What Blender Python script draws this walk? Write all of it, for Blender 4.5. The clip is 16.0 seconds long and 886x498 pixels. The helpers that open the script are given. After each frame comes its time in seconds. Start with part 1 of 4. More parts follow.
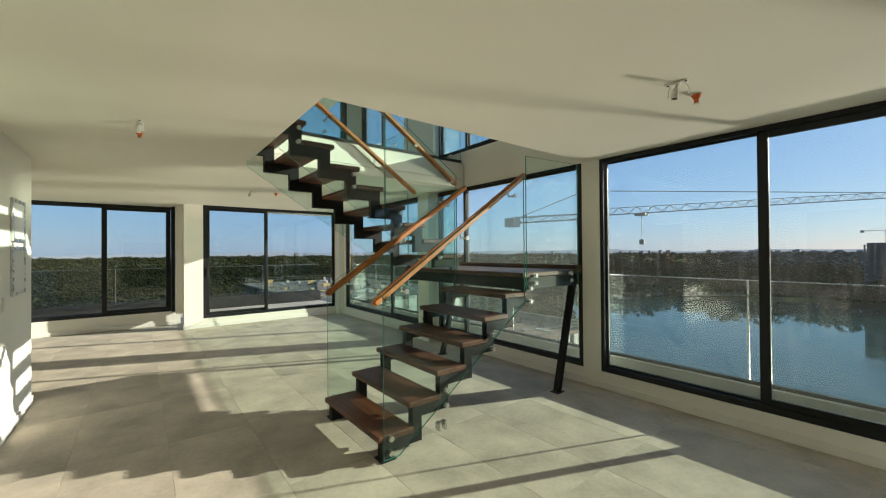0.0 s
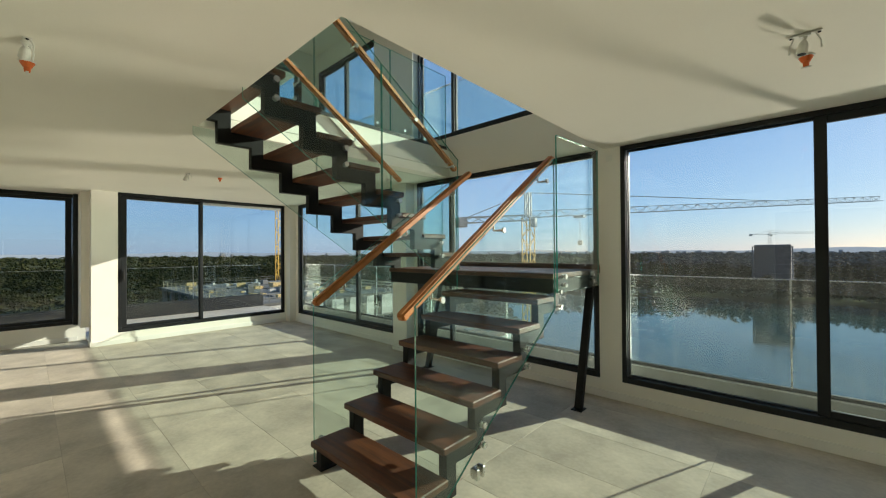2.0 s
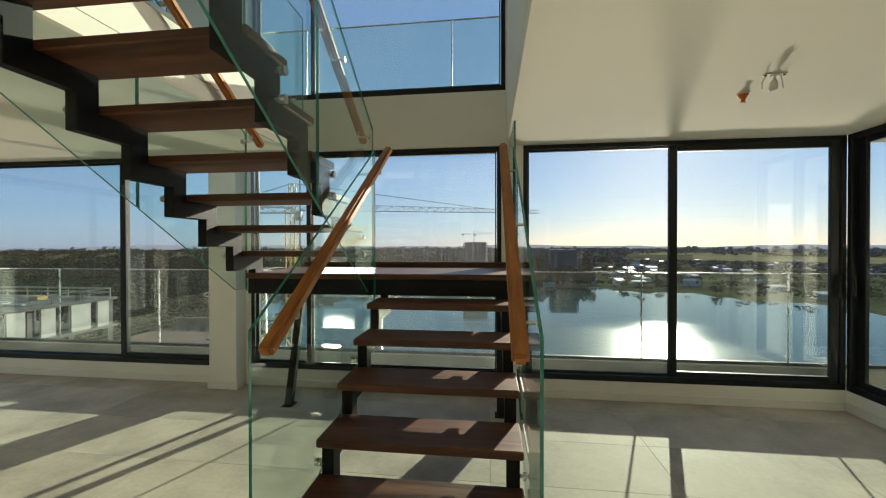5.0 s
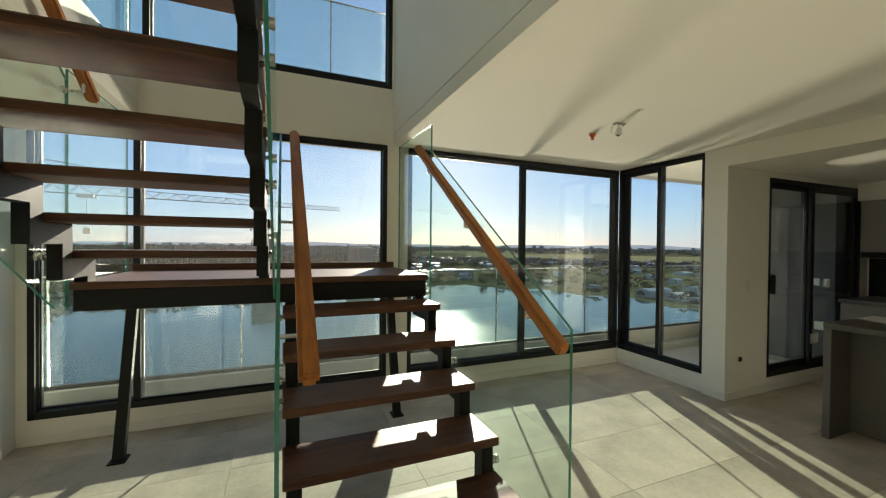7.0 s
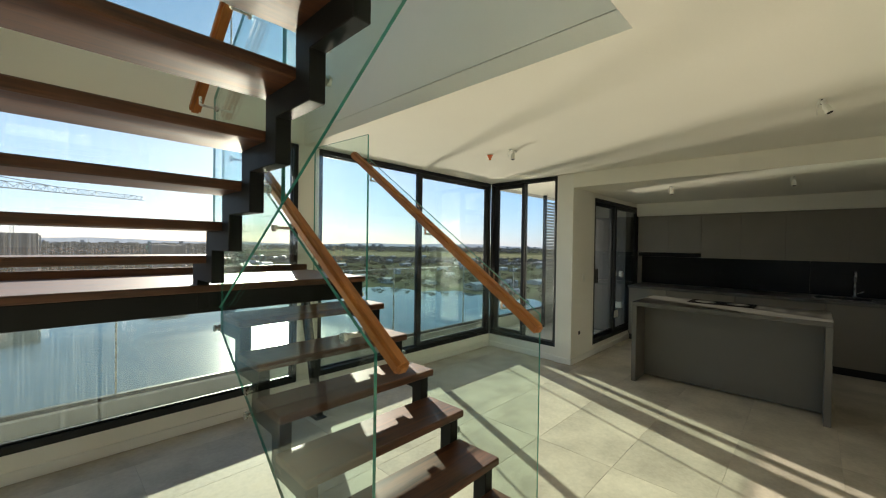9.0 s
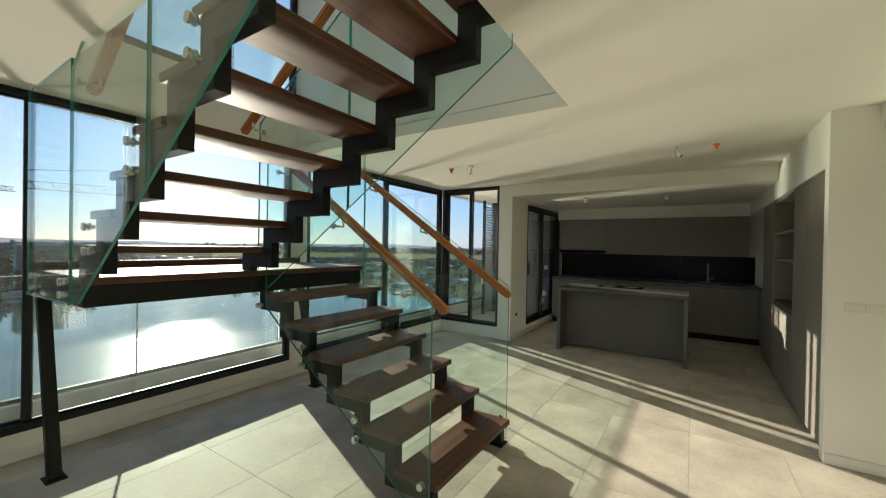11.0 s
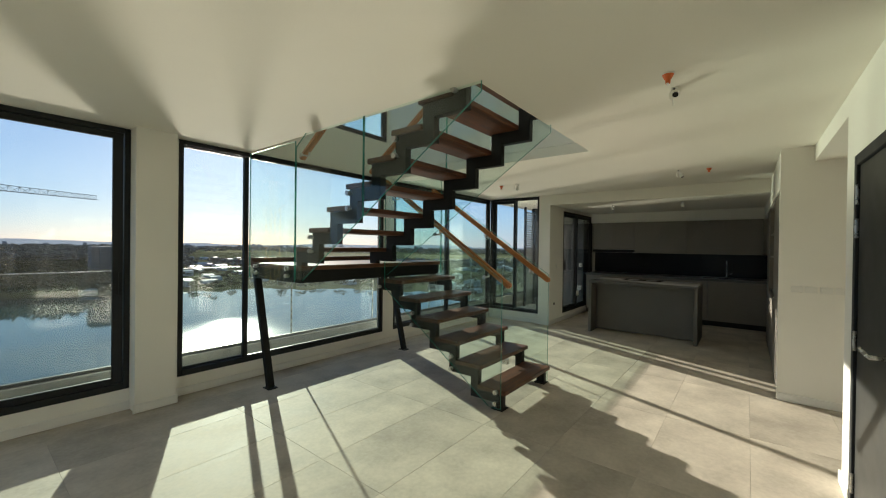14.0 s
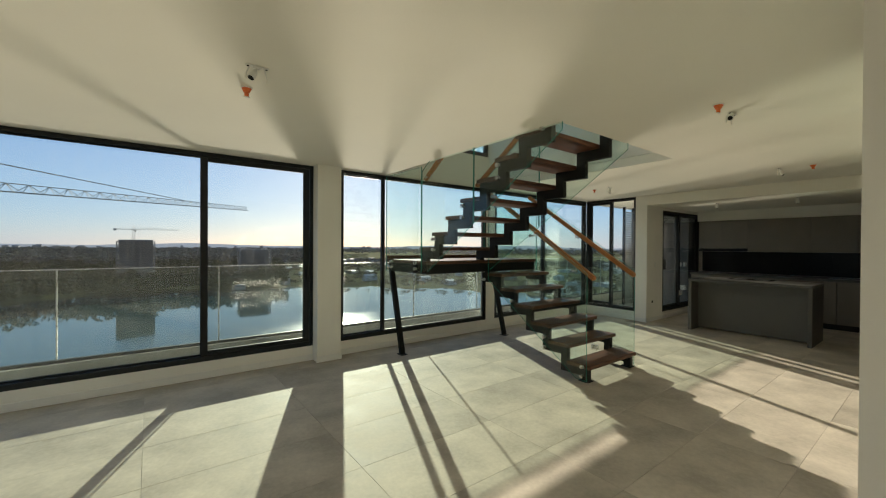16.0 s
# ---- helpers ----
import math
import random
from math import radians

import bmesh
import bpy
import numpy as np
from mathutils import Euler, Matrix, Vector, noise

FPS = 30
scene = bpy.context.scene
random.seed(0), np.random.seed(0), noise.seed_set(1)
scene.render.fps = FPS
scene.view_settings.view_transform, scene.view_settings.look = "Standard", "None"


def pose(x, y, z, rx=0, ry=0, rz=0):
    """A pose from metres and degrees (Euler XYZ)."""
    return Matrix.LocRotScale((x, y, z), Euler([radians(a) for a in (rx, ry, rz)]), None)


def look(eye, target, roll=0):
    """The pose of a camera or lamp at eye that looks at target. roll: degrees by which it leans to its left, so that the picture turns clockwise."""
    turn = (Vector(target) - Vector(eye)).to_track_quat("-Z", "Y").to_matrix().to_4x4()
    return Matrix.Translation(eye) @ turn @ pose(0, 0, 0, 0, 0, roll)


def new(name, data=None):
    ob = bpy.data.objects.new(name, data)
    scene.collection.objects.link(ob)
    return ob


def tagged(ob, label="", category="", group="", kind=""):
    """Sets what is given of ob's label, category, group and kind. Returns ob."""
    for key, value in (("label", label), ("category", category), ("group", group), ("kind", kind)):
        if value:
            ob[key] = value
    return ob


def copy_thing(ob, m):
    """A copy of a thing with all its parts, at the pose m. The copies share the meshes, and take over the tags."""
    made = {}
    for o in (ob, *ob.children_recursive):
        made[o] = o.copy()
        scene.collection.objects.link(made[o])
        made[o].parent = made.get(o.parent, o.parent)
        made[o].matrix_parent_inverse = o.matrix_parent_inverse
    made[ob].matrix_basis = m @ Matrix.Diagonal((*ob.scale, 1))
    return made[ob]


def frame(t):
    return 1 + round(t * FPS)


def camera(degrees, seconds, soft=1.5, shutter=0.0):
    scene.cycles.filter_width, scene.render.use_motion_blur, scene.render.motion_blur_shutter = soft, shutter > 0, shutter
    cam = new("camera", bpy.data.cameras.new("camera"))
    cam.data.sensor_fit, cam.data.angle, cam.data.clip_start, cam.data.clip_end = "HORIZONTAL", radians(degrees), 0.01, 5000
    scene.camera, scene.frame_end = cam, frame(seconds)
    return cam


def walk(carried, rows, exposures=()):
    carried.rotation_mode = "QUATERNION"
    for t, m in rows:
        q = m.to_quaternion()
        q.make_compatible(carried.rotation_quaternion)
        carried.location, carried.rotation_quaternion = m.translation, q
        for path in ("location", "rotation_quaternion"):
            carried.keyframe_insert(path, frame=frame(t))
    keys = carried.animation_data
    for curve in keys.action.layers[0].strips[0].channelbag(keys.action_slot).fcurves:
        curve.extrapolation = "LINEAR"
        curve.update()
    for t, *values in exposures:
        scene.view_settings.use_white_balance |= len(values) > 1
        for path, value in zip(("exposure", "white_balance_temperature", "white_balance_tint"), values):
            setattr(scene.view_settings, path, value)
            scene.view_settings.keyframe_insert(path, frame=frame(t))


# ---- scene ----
# ---- camera ----
cam = camera(97.9, 16.0, soft=1.15)
PATH = [
    (0, (0.86, -4.061, 1.535), (-0.791, -2.765, 1.552), -0.47),
    (0.5, (0.654, -4.062, 1.533), (-0.975, -2.738, 1.547), -0.52),
    (1, (0.407, -4.05, 1.523), (-1.178, -2.673, 1.538), -0.5),
    (1.5, (0.147, -4.06, 1.512), (-1.37, -2.608, 1.531), -0.43),
    (2, (-0.129, -4.06, 1.508), (-1.558, -2.522, 1.525), -0.4),
    (2.5, (-0.393, -4.026, 1.511), (-1.702, -2.384, 1.523), -0.4),
    (3, (-0.657, -4.003, 1.521), (-1.798, -2.24, 1.529), -0.4),
    (3.5, (-0.947, -4.022, 1.53), (-1.87, -2.135, 1.537), -0.4),
    (6, (-2.263, -3.952, 1.539), (-2.012, -1.867, 1.518), 0.27),
    (6.5, (-2.459, -3.884, 1.542), (-1.923, -1.853, 1.522), 0.4),
    (7, (-2.672, -3.87, 1.551), (-1.864, -1.933, 1.528), 0.55),
    (7.5, (-2.876, -3.824, 1.557), (-1.827, -2.006, 1.531), 0.65),
    (8, (-3.05, -3.756, 1.561), (-1.812, -2.06, 1.537), 0.75),
    (8.5, (-3.221, -3.717, 1.572), (-1.833, -2.141, 1.551), 0.83),
    (9, (-3.449, -3.709, 1.583), (-1.935, -2.253, 1.561), 0.86),
    (11.5, (-4.717, -3.96, 1.523), (-2.928, -2.859, 1.513), 1.07),
    (12, (-4.98, -4.028, 1.525), (-3.174, -2.957, 1.516), 1.09),
    (12.5, (-5.22, -4.077, 1.53), (-3.41, -3.011, 1.519), 1.03),
    (13, (-5.423, -4.163, 1.532), (-3.642, -3.05, 1.519), 0.93),
    (13.5, (-5.634, -4.306, 1.529), (-3.913, -3.102, 1.515), 0.85),
    (14, (-5.823, -4.445, 1.528), (-4.174, -3.145, 1.514), 0.73),
    (14.5, (-6.009, -4.585, 1.528), (-4.44, -3.19, 1.513), 0.6),
    (15, (-6.191, -4.771, 1.524), (-4.72, -3.273, 1.509), 0.5),
    (15.5, (-6.361, -4.944, 1.515), (-4.992, -3.352, 1.501), 0.4),
    (16, (-6.54, -5.108, 1.509), (-5.271, -3.436, 1.496), 0.34),
]
EXPOSURES = [(0, 1.48, 6450, 9), (2.5, 1.47, 6400, 9), (3.5, 1.33, 6400, 9), (6, 1.38, 6800, 10), (9, 1.82, 6600, 11), (12.5, 1.52, 6400, 11), (14, 1.44, 6350, 11), (16, 1.37, 6650, 12)]
walk(cam, [(t, look(eye, goal, roll)) for t, eye, goal, roll in PATH], EXPOSURES)

# ---- world, sun ----
# sun stands low over the lake
SUN_AZ, SUN_EL = radians(22.5), radians(17.2)
world = bpy.data.worlds.new("world")
scene.world = world
world.use_nodes = True
wn, wl = world.node_tree.nodes, world.node_tree.links
sky = wn.new("ShaderNodeTexSky")
sky.sky_type, sky.sun_disc = "NISHITA", False
sky.sun_elevation, sky.sun_rotation = SUN_EL, SUN_AZ
sky.air_density, sky.dust_density, sky.ozone_density = 1.0, 0.3, 2.5
# high thin haze evens out the low-sun sky
haze = wn.new("ShaderNodeMix")
haze.data_type = "RGBA"
haze.inputs[0].default_value = 0.55
haze.inputs[7].default_value = (1.9, 3.85, 7.3, 1)
wl.new(sky.outputs[0], haze.inputs[6])
wl.new(haze.outputs[2], wn["Background"].inputs[0])
wn["Background"].inputs[1].default_value = 0.045
sun_way = Vector((math.sin(SUN_AZ) * math.cos(SUN_EL), math.cos(SUN_AZ) * math.cos(SUN_EL), math.sin(SUN_EL)))
sun = new("sun", bpy.data.lights.new("sun", "SUN"))
sun.data.energy, sun.data.angle, sun.data.color = 4.1, radians(0.53), (1.0, 0.89, 0.73)
sun.matrix_world = look(sun_way * 50, (0, 0, 0))
# spot lamp standing in for the lake-mirrored sun; throws light up onto the ceiling
glint = new("lake_glint_lamp", bpy.data.lights.new("lake_glint_lamp", "SPOT"))
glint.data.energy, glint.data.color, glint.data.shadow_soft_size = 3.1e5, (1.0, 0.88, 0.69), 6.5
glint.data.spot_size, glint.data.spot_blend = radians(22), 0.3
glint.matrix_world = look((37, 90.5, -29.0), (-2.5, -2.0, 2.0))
scene.cycles.transparent_max_bounces = 24

# ---- materials ----
U = 1.05  # one unit of the plan, in metres


def material(name, color, rough=0.6, metal=0.0, spec=0.5, vary=0.12, scale=3.0, fine=60.0, bump=0.03, rvar=0.1, warm=None, per_object=0.0, stretch=(1, 1, 1)):
    """A painted, stony or metal surface: colour varied at two scales, uneven gloss, fine relief."""
    m = bpy.data.materials.new(name)
    m.use_nodes = True
    n, l = m.node_tree.nodes, m.node_tree.links
    b = n["Principled BSDF"]
    b.inputs["Metallic"].default_value = metal
    b.inputs["Specular IOR Level"].default_value = spec
    co = n.new("ShaderNodeTexCoord")
    mp = n.new("ShaderNodeMapping")
    mp.inputs["Scale"].default_value = stretch
    l.new(co.outputs["Object"], mp.inputs["Vector"])
    big, small = n.new("ShaderNodeTexNoise"), n.new("ShaderNodeTexNoise")
    big.inputs["Scale"].default_value, big.inputs["Detail"].default_value = scale, 5
    small.inputs["Scale"].default_value, small.inputs["Detail"].default_value = fine, 4
    for q in (big, small):
        l.new(mp.outputs[0], q.inputs["Vector"])
    mix = n.new("ShaderNodeMath")
    mix.operation = "MULTIPLY_ADD"
    mix.inputs[1].default_value = 0.3
    l.new(small.outputs[0], mix.inputs[0])
    l.new(big.outputs[0], mix.inputs[2])
    ramp = n.new("ShaderNodeValToRGB")
    ramp.color_ramp.elements[0].position, ramp.color_ramp.elements[1].position = 0.42, 0.9
    c2 = warm or color
    ramp.color_ramp.elements[0].color = (*[v * (1 - vary) for v in color], 1)
    ramp.color_ramp.elements[1].color = (*[min(1, v * (1 + vary)) for v in c2], 1)
    l.new(mix.outputs[0], ramp.inputs[0])
    out = ramp.outputs[0]
    if per_object:
        info, hsv, mr = n.new("ShaderNodeObjectInfo"), n.new("ShaderNodeHueSaturation"), n.new("ShaderNodeMapRange")
        mr.inputs["To Min"].default_value, mr.inputs["To Max"].default_value = 1 - per_object, 1 + per_object
        l.new(info.outputs["Random"], mr.inputs["Value"])
        l.new(mr.outputs[0], hsv.inputs["Value"])
        l.new(out, hsv.inputs["Color"])
        out = hsv.outputs[0]
        add = n.new("ShaderNodeVectorMath")
        mul = n.new("ShaderNodeMath")
        mul.operation, mul.inputs[1].default_value = "MULTIPLY", 37.0
        l.new(info.outputs["Random"], mul.inputs[0])
        l.new(mp.outputs[0], add.inputs[0])
        l.new(mul.outputs[0], add.inputs[1])
        for q in (big, small):
            l.new(add.outputs[0], q.inputs["Vector"])
    l.new(out, b.inputs["Base Color"])
    rr = n.new("ShaderNodeMapRange")
    rr.inputs["To Min"].default_value, rr.inputs["To Max"].default_value = max(0.02, rough - rvar), min(1, rough + rvar)
    l.new(mix.outputs[0], rr.inputs["Value"])
    l.new(rr.outputs[0], b.inputs["Roughness"])
    if bump:
        bp = n.new("ShaderNodeBump")
        bp.inputs["Strength"].default_value, bp.inputs["Distance"].default_value = bump * 4, 0.004
        l.new(small.outputs[0], bp.inputs["Height"])
        l.new(bp.outputs[0], b.inputs["Normal"])
    return m


def timber(name, dark, light, rough, along=(1, 14, 14)):
    """Oiled timber: long grain, gloss that follows the grain."""
    m = bpy.data.materials.new(name)
    m.use_nodes = True
    n, l = m.node_tree.nodes, m.node_tree.links
    b = n["Principled BSDF"]
    co, mp, info, add = n.new("ShaderNodeTexCoord"), n.new("ShaderNodeMapping"), n.new("ShaderNodeObjectInfo"), n.new("ShaderNodeVectorMath")
    mp.inputs["Scale"].default_value = along
    mul = n.new("ShaderNodeMath")
    mul.operation, mul.inputs[1].default_value = "MULTIPLY", 23.0
    l.new(info.outputs["Random"], mul.inputs[0])
    l.new(co.outputs["Object"], add.inputs[0])
    l.new(mul.outputs[0], add.inputs[1])
    l.new(add.outputs[0], mp.inputs["Vector"])
    grain, fine = n.new("ShaderNodeTexNoise"), n.new("ShaderNodeTexNoise")
    grain.inputs["Scale"].default_value, grain.inputs["Detail"].default_value, grain.inputs["Distortion"].default_value = 1.6, 6, 0.8
    fine.inputs["Scale"].default_value, fine.inputs["Detail"].default_value = 9, 5
    for q in (grain, fine):
        l.new(mp.outputs[0], q.inputs["Vector"])
    s = n.new("ShaderNodeMath")
    s.operation, s.inputs[1].default_value = "MULTIPLY_ADD", 0.45
    l.new(fine.outputs[0], s.inputs[0])
    l.new(grain.outputs[0], s.inputs[2])
    ramp = n.new("ShaderNodeValToRGB")
    ramp.color_ramp.elements[0].position, ramp.color_ramp.elements[1].position = 0.5, 0.95
    ramp.color_ramp.elements[0].color, ramp.color_ramp.elements[1].color = (*dark, 1), (*light, 1)
    l.new(s.outputs[0], ramp.inputs[0])
    l.new(ramp.outputs[0], b.inputs["Base Color"])
    rr = n.new("ShaderNodeMapRange")
    rr.inputs["To Min"].default_value, rr.inputs["To Max"].default_value = rough - 0.07, rough + 0.12
    l.new(s.outputs[0], rr.inputs["Value"])
    l.new(rr.outputs[0], b.inputs["Roughness"])
    bp = n.new("ShaderNodeBump")
    bp.inputs["Strength"].default_value, bp.inputs["Distance"].default_value = 0.25, 0.002
    l.new(s.outputs[0], bp.inputs["Height"])
    l.new(bp.outputs[0], b.inputs["Normal"])
    return m


def pane_glass(name, tint, gloss=1.0, smear=0.0, streak=(9, 9, 0.9), film=0.0, face=0.03):
    """A clear pane: light goes straight through, Fresnel drives the mirror; smear: dried drops that scatter a little; film: an even coat of dust."""
    m = bpy.data.materials.new(name)
    m.use_nodes = True
    n, l = m.node_tree.nodes, m.node_tree.links
    n.remove(n["Principled BSDF"])
    tr, gl, fr, mx = n.new("ShaderNodeBsdfTransparent"), n.new("ShaderNodeBsdfGlossy"), n.new("ShaderNodeLayerWeight"), n.new("ShaderNodeMixShader")
    tr.inputs[0].default_value = (*tint, 1)
    gl.inputs["Roughness"].default_value = 0.0
    gl.inputs["Color"].default_value = (gloss, gloss, gloss, 1)
    fr.inputs["Blend"].default_value = 0.5
    pw, sc = n.new("ShaderNodeMath"), n.new("ShaderNodeMath")
    pw.operation, pw.inputs[1].default_value = "POWER", 4.5
    sc.operation, sc.inputs[1].default_value, sc.inputs[2].default_value = "MULTIPLY_ADD", 0.8, face
    l.new(fr.outputs["Facing"], pw.inputs[0])
    l.new(pw.outputs[0], sc.inputs[0])
    l.new(sc.outputs[0], mx.inputs[0])
    l.new(tr.outputs[0], mx.inputs[1])
    l.new(gl.outputs[0], mx.inputs[2])
    last = mx
    if smear:
        df, m2, nz, co, mp, rp = n.new("ShaderNodeBsdfTranslucent"), n.new("ShaderNodeMixShader"), n.new("ShaderNodeTexNoise"), n.new("ShaderNodeTexCoord"), n.new("ShaderNodeMapping"), n.new("ShaderNodeMapRange")
        mp.inputs["Scale"].default_value = streak
        nz.inputs["Scale"].default_value, nz.inputs["Detail"].default_value = 3, 8
        rp.inputs["From Min"].default_value, rp.inputs["From Max"].default_value = 0.52, 0.85
        rp.inputs["To Min"].default_value, rp.inputs["To Max"].default_value = film, film + smear
        df.inputs[0].default_value = (0.8, 0.8, 0.8, 1)
        l.new(co.outputs["Object"], mp.inputs[0])
        l.new(mp.outputs[0], nz.inputs["Vector"])
        l.new(nz.outputs[0], rp.inputs["Value"])
        l.new(rp.outputs[0], m2.inputs[0])
        l.new(mx.outputs[0], m2.inputs[1])
        l.new(df.outputs[0], m2.inputs[2])
        last = m2
    l.new(last.outputs[0], n["Material Output"].inputs[0])
    return m


PAINT = material("wall_paint", (0.84, 0.82, 0.755), 0.75, vary=0.03, scale=1.3, fine=140, bump=0.02)
CEIL_PAINT = material("ceiling_paint", (0.85, 0.82, 0.735), 0.8, vary=0.03, scale=0.8, fine=120, bump=0.02)
TRIM = material("trim_paint", (0.80, 0.79, 0.75), 0.5, vary=0.03, scale=4, bump=0.01)
TILE = material("porcelain_tile", (0.45, 0.402, 0.335), 0.62, spec=0.12, vary=0.2, scale=2.6, fine=34, bump=0.03, rvar=0.14, warm=(0.505, 0.455, 0.38), per_object=0.05)
GROUT = material("grout", (0.42, 0.395, 0.34), 0.9, vary=0.15, scale=8, bump=0.05)
ALU = material("anthracite_aluminium", (0.014, 0.016, 0.018), 0.45, spec=0.3, vary=0.1, scale=6, fine=200, bump=0.01)
GASKET = material("rubber_gasket", (0.012, 0.012, 0.012), 0.8, bump=0)
STEEL = material("painted_steel", (0.012, 0.0125, 0.0125), 0.5, spec=0.22, vary=0.18, scale=7, fine=90, bump=0.03)
CHROME = material("brushed_steel", (0.62, 0.62, 0.6), 0.25, metal=1.0, vary=0.06, scale=20, fine=160, bump=0.01)
WOOD = timber("dark_tread_timber", (0.038, 0.0125, 0.006), (0.155, 0.056, 0.022), 0.43)
RAILWOOD = timber("orange_rail_timber", (0.29, 0.096, 0.018), (0.52, 0.20, 0.045), 0.5, along=(16, 2, 2))
PANE = pane_glass("window_glass", (0.93, 0.955, 0.95), smear=0.012, film=0.004, face=0.035)
PANE_DRIPS = pane_glass("dripped_window_glass", (0.93, 0.955, 0.95), smear=0.07, streak=(40, 40, 0.5), film=0.012)
DUSTY = pane_glass("dusty_balustrade_glass", (0.86, 0.93, 0.90), smear=0.005, film=0.002)
TEMPERED = pane_glass("tempered_glass", (0.90, 0.965, 0.945), smear=0.005)
GREEN_EDGE = material("glass_edge", (0.05, 0.26, 0.21), 0.12, vary=0.25, scale=12, bump=0)
FRONT = material("cabinet_front", (0.20, 0.178, 0.15), 0.5, vary=0.06, scale=3, fine=120, bump=0.01)
ISLAND = material("island_front", (0.122, 0.114, 0.102), 0.5, vary=0.06, scale=3, fine=120, bump=0.01)
DARKSTONE = material("worktop_stone", (0.09, 0.086, 0.078), 0.3, vary=0.3, scale=9, fine=90, bump=0.01)
BLACK = material("black_splashback", (0.005, 0.005, 0.006), 0.2, spec=0.15, vary=0.2, scale=3, bump=0)
DOORPAINT = material("door_lacquer", (0.035, 0.036, 0.034), 0.38, vary=0.1, scale=5, fine=150, bump=0.01)
PLASTIC = material("white_plastic", (0.78, 0.77, 0.72), 0.35, vary=0.03, bump=0)
ORANGE = material("orange_plastic", (0.75, 0.16, 0.03), 0.45, vary=0.1, scale=30, bump=0)
CONCRETE = material("raw_concrete", (0.33, 0.32, 0.29), 0.85, vary=0.25, scale=0.6, fine=8, bump=0.05)
GREYWALL = material("grey_render", (0.075, 0.08, 0.088), 0.85, vary=0.1, scale=2, fine=60, bump=0.04)
# concrete darkened so that the backlit towers beyond the lake read as silhouettes
DARKCONCRETE = material("darkened_concrete", (0.13, 0.13, 0.128), 0.85, vary=0.25, scale=0.4, fine=6, bump=0.03)
PALE = material("pale_render", (0.48, 0.465, 0.425), 0.8, vary=0.15, scale=0.8, fine=12, bump=0.03)
YELLOW = material("yellow_crane_steel", (0.62, 0.36, 0.04), 0.5, vary=0.15, scale=2, bump=0)
GREYSTEEL = material("pale_crane_steel", (0.36, 0.34, 0.29), 0.5, vary=0.15, scale=2, bump=0)
DECKING = material("terrace_stone", (0.36, 0.34, 0.3), 0.7, vary=0.15, scale=1.5, fine=30, bump=0.05)
SITE_CONCRETE = material("dusty_concrete", (0.12, 0.115, 0.102), 0.9, vary=0.45, scale=0.35, fine=3, bump=0.05)
RED_EARTH = material("red_earth", (0.17, 0.10, 0.07), 0.95, vary=0.45, scale=0.3, fine=3, bump=0.05)
RAW_TIMBER = material("raw_timber", (0.45, 0.38, 0.25), 0.8, vary=0.2, scale=1.5, fine=20, bump=0.03)
FORMWORK = material("formwork_board", (0.45, 0.33, 0.15), 0.8, vary=0.25, scale=2, fine=20, bump=0.05)
def leaves(name, color):
    """Massed leaves: half the light goes through them."""
    m = material(name, color, 0.9, vary=0.5, scale=0.06, fine=0.9, bump=0, spec=0.05)
    n, l = m.node_tree.nodes, m.node_tree.links
    b = n["Principled BSDF"]
    tl, mx = n.new("ShaderNodeBsdfTranslucent"), n.new("ShaderNodeMixShader")
    geo, hsv, val, hue = n.new("ShaderNodeNewGeometry"), n.new("ShaderNodeHueSaturation"), n.new("ShaderNodeMapRange"), n.new("ShaderNodeMapRange")
    val.inputs["To Min"].default_value, val.inputs["To Max"].default_value = 0.45, 1.45
    hue.inputs["To Min"].default_value, hue.inputs["To Max"].default_value = 0.53, 0.44
    src = b.inputs["Base Color"].links[0].from_socket
    l.new(geo.outputs["Random Per Island"], val.inputs["Value"])
    l.new(geo.outputs["Random Per Island"], hue.inputs["Value"])
    l.new(val.outputs[0], hsv.inputs["Value"])
    l.new(hue.outputs[0], hsv.inputs["Hue"])
    l.new(src, hsv.inputs["Color"])
    hsv.inputs["Saturation"].default_value = 1.05
    l.new(hsv.outputs[0], b.inputs["Base Color"])
    l.new(hsv.outputs[0], tl.inputs[0])
    mx.inputs[0].default_value = 0.35
    l.new(b.outputs[0], mx.inputs[1])
    l.new(tl.outputs[0], mx.inputs[2])
    l.new(mx.outputs[0], n["Material Output"].inputs[0])
    return m


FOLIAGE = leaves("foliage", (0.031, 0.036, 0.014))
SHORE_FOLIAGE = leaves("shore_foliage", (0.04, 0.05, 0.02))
# leaves paled and greyed with distance: aerial haze put into their colour
HAZED_FAR_FOLIAGE = leaves("hazed_distant_foliage", (0.11, 0.118, 0.105))
HAZED_PLAIN_FOLIAGE = leaves("hazed_plain_foliage", (0.17, 0.17, 0.14))
SCREEN = material("louvre_slats", (0.22, 0.22, 0.21), 0.5, vary=0.06, scale=4, bump=0)
EARTH = material("land", (0.045, 0.045, 0.028), 0.95, vary=0.5, scale=0.02, fine=0.25, bump=0, warm=(0.08, 0.085, 0.045), spec=0.0)
MEADOW = material("meadow", (0.17, 0.165, 0.09), 0.95, vary=0.25, scale=0.006, fine=0.05, bump=0, spec=0.0)
# emission gives the ridge the blue-grey brightness of hazy air
RIDGE_GLOW = bpy.data.materials.new("hazy_ridge_glow")
RIDGE_GLOW.use_nodes = True
RIDGE_GLOW.node_tree.nodes["Principled BSDF"].inputs["Emission Color"].default_value = (0.115, 0.128, 0.15, 1)
RIDGE_GLOW.node_tree.nodes["Principled BSDF"].inputs["Emission Strength"].default_value = 1.0
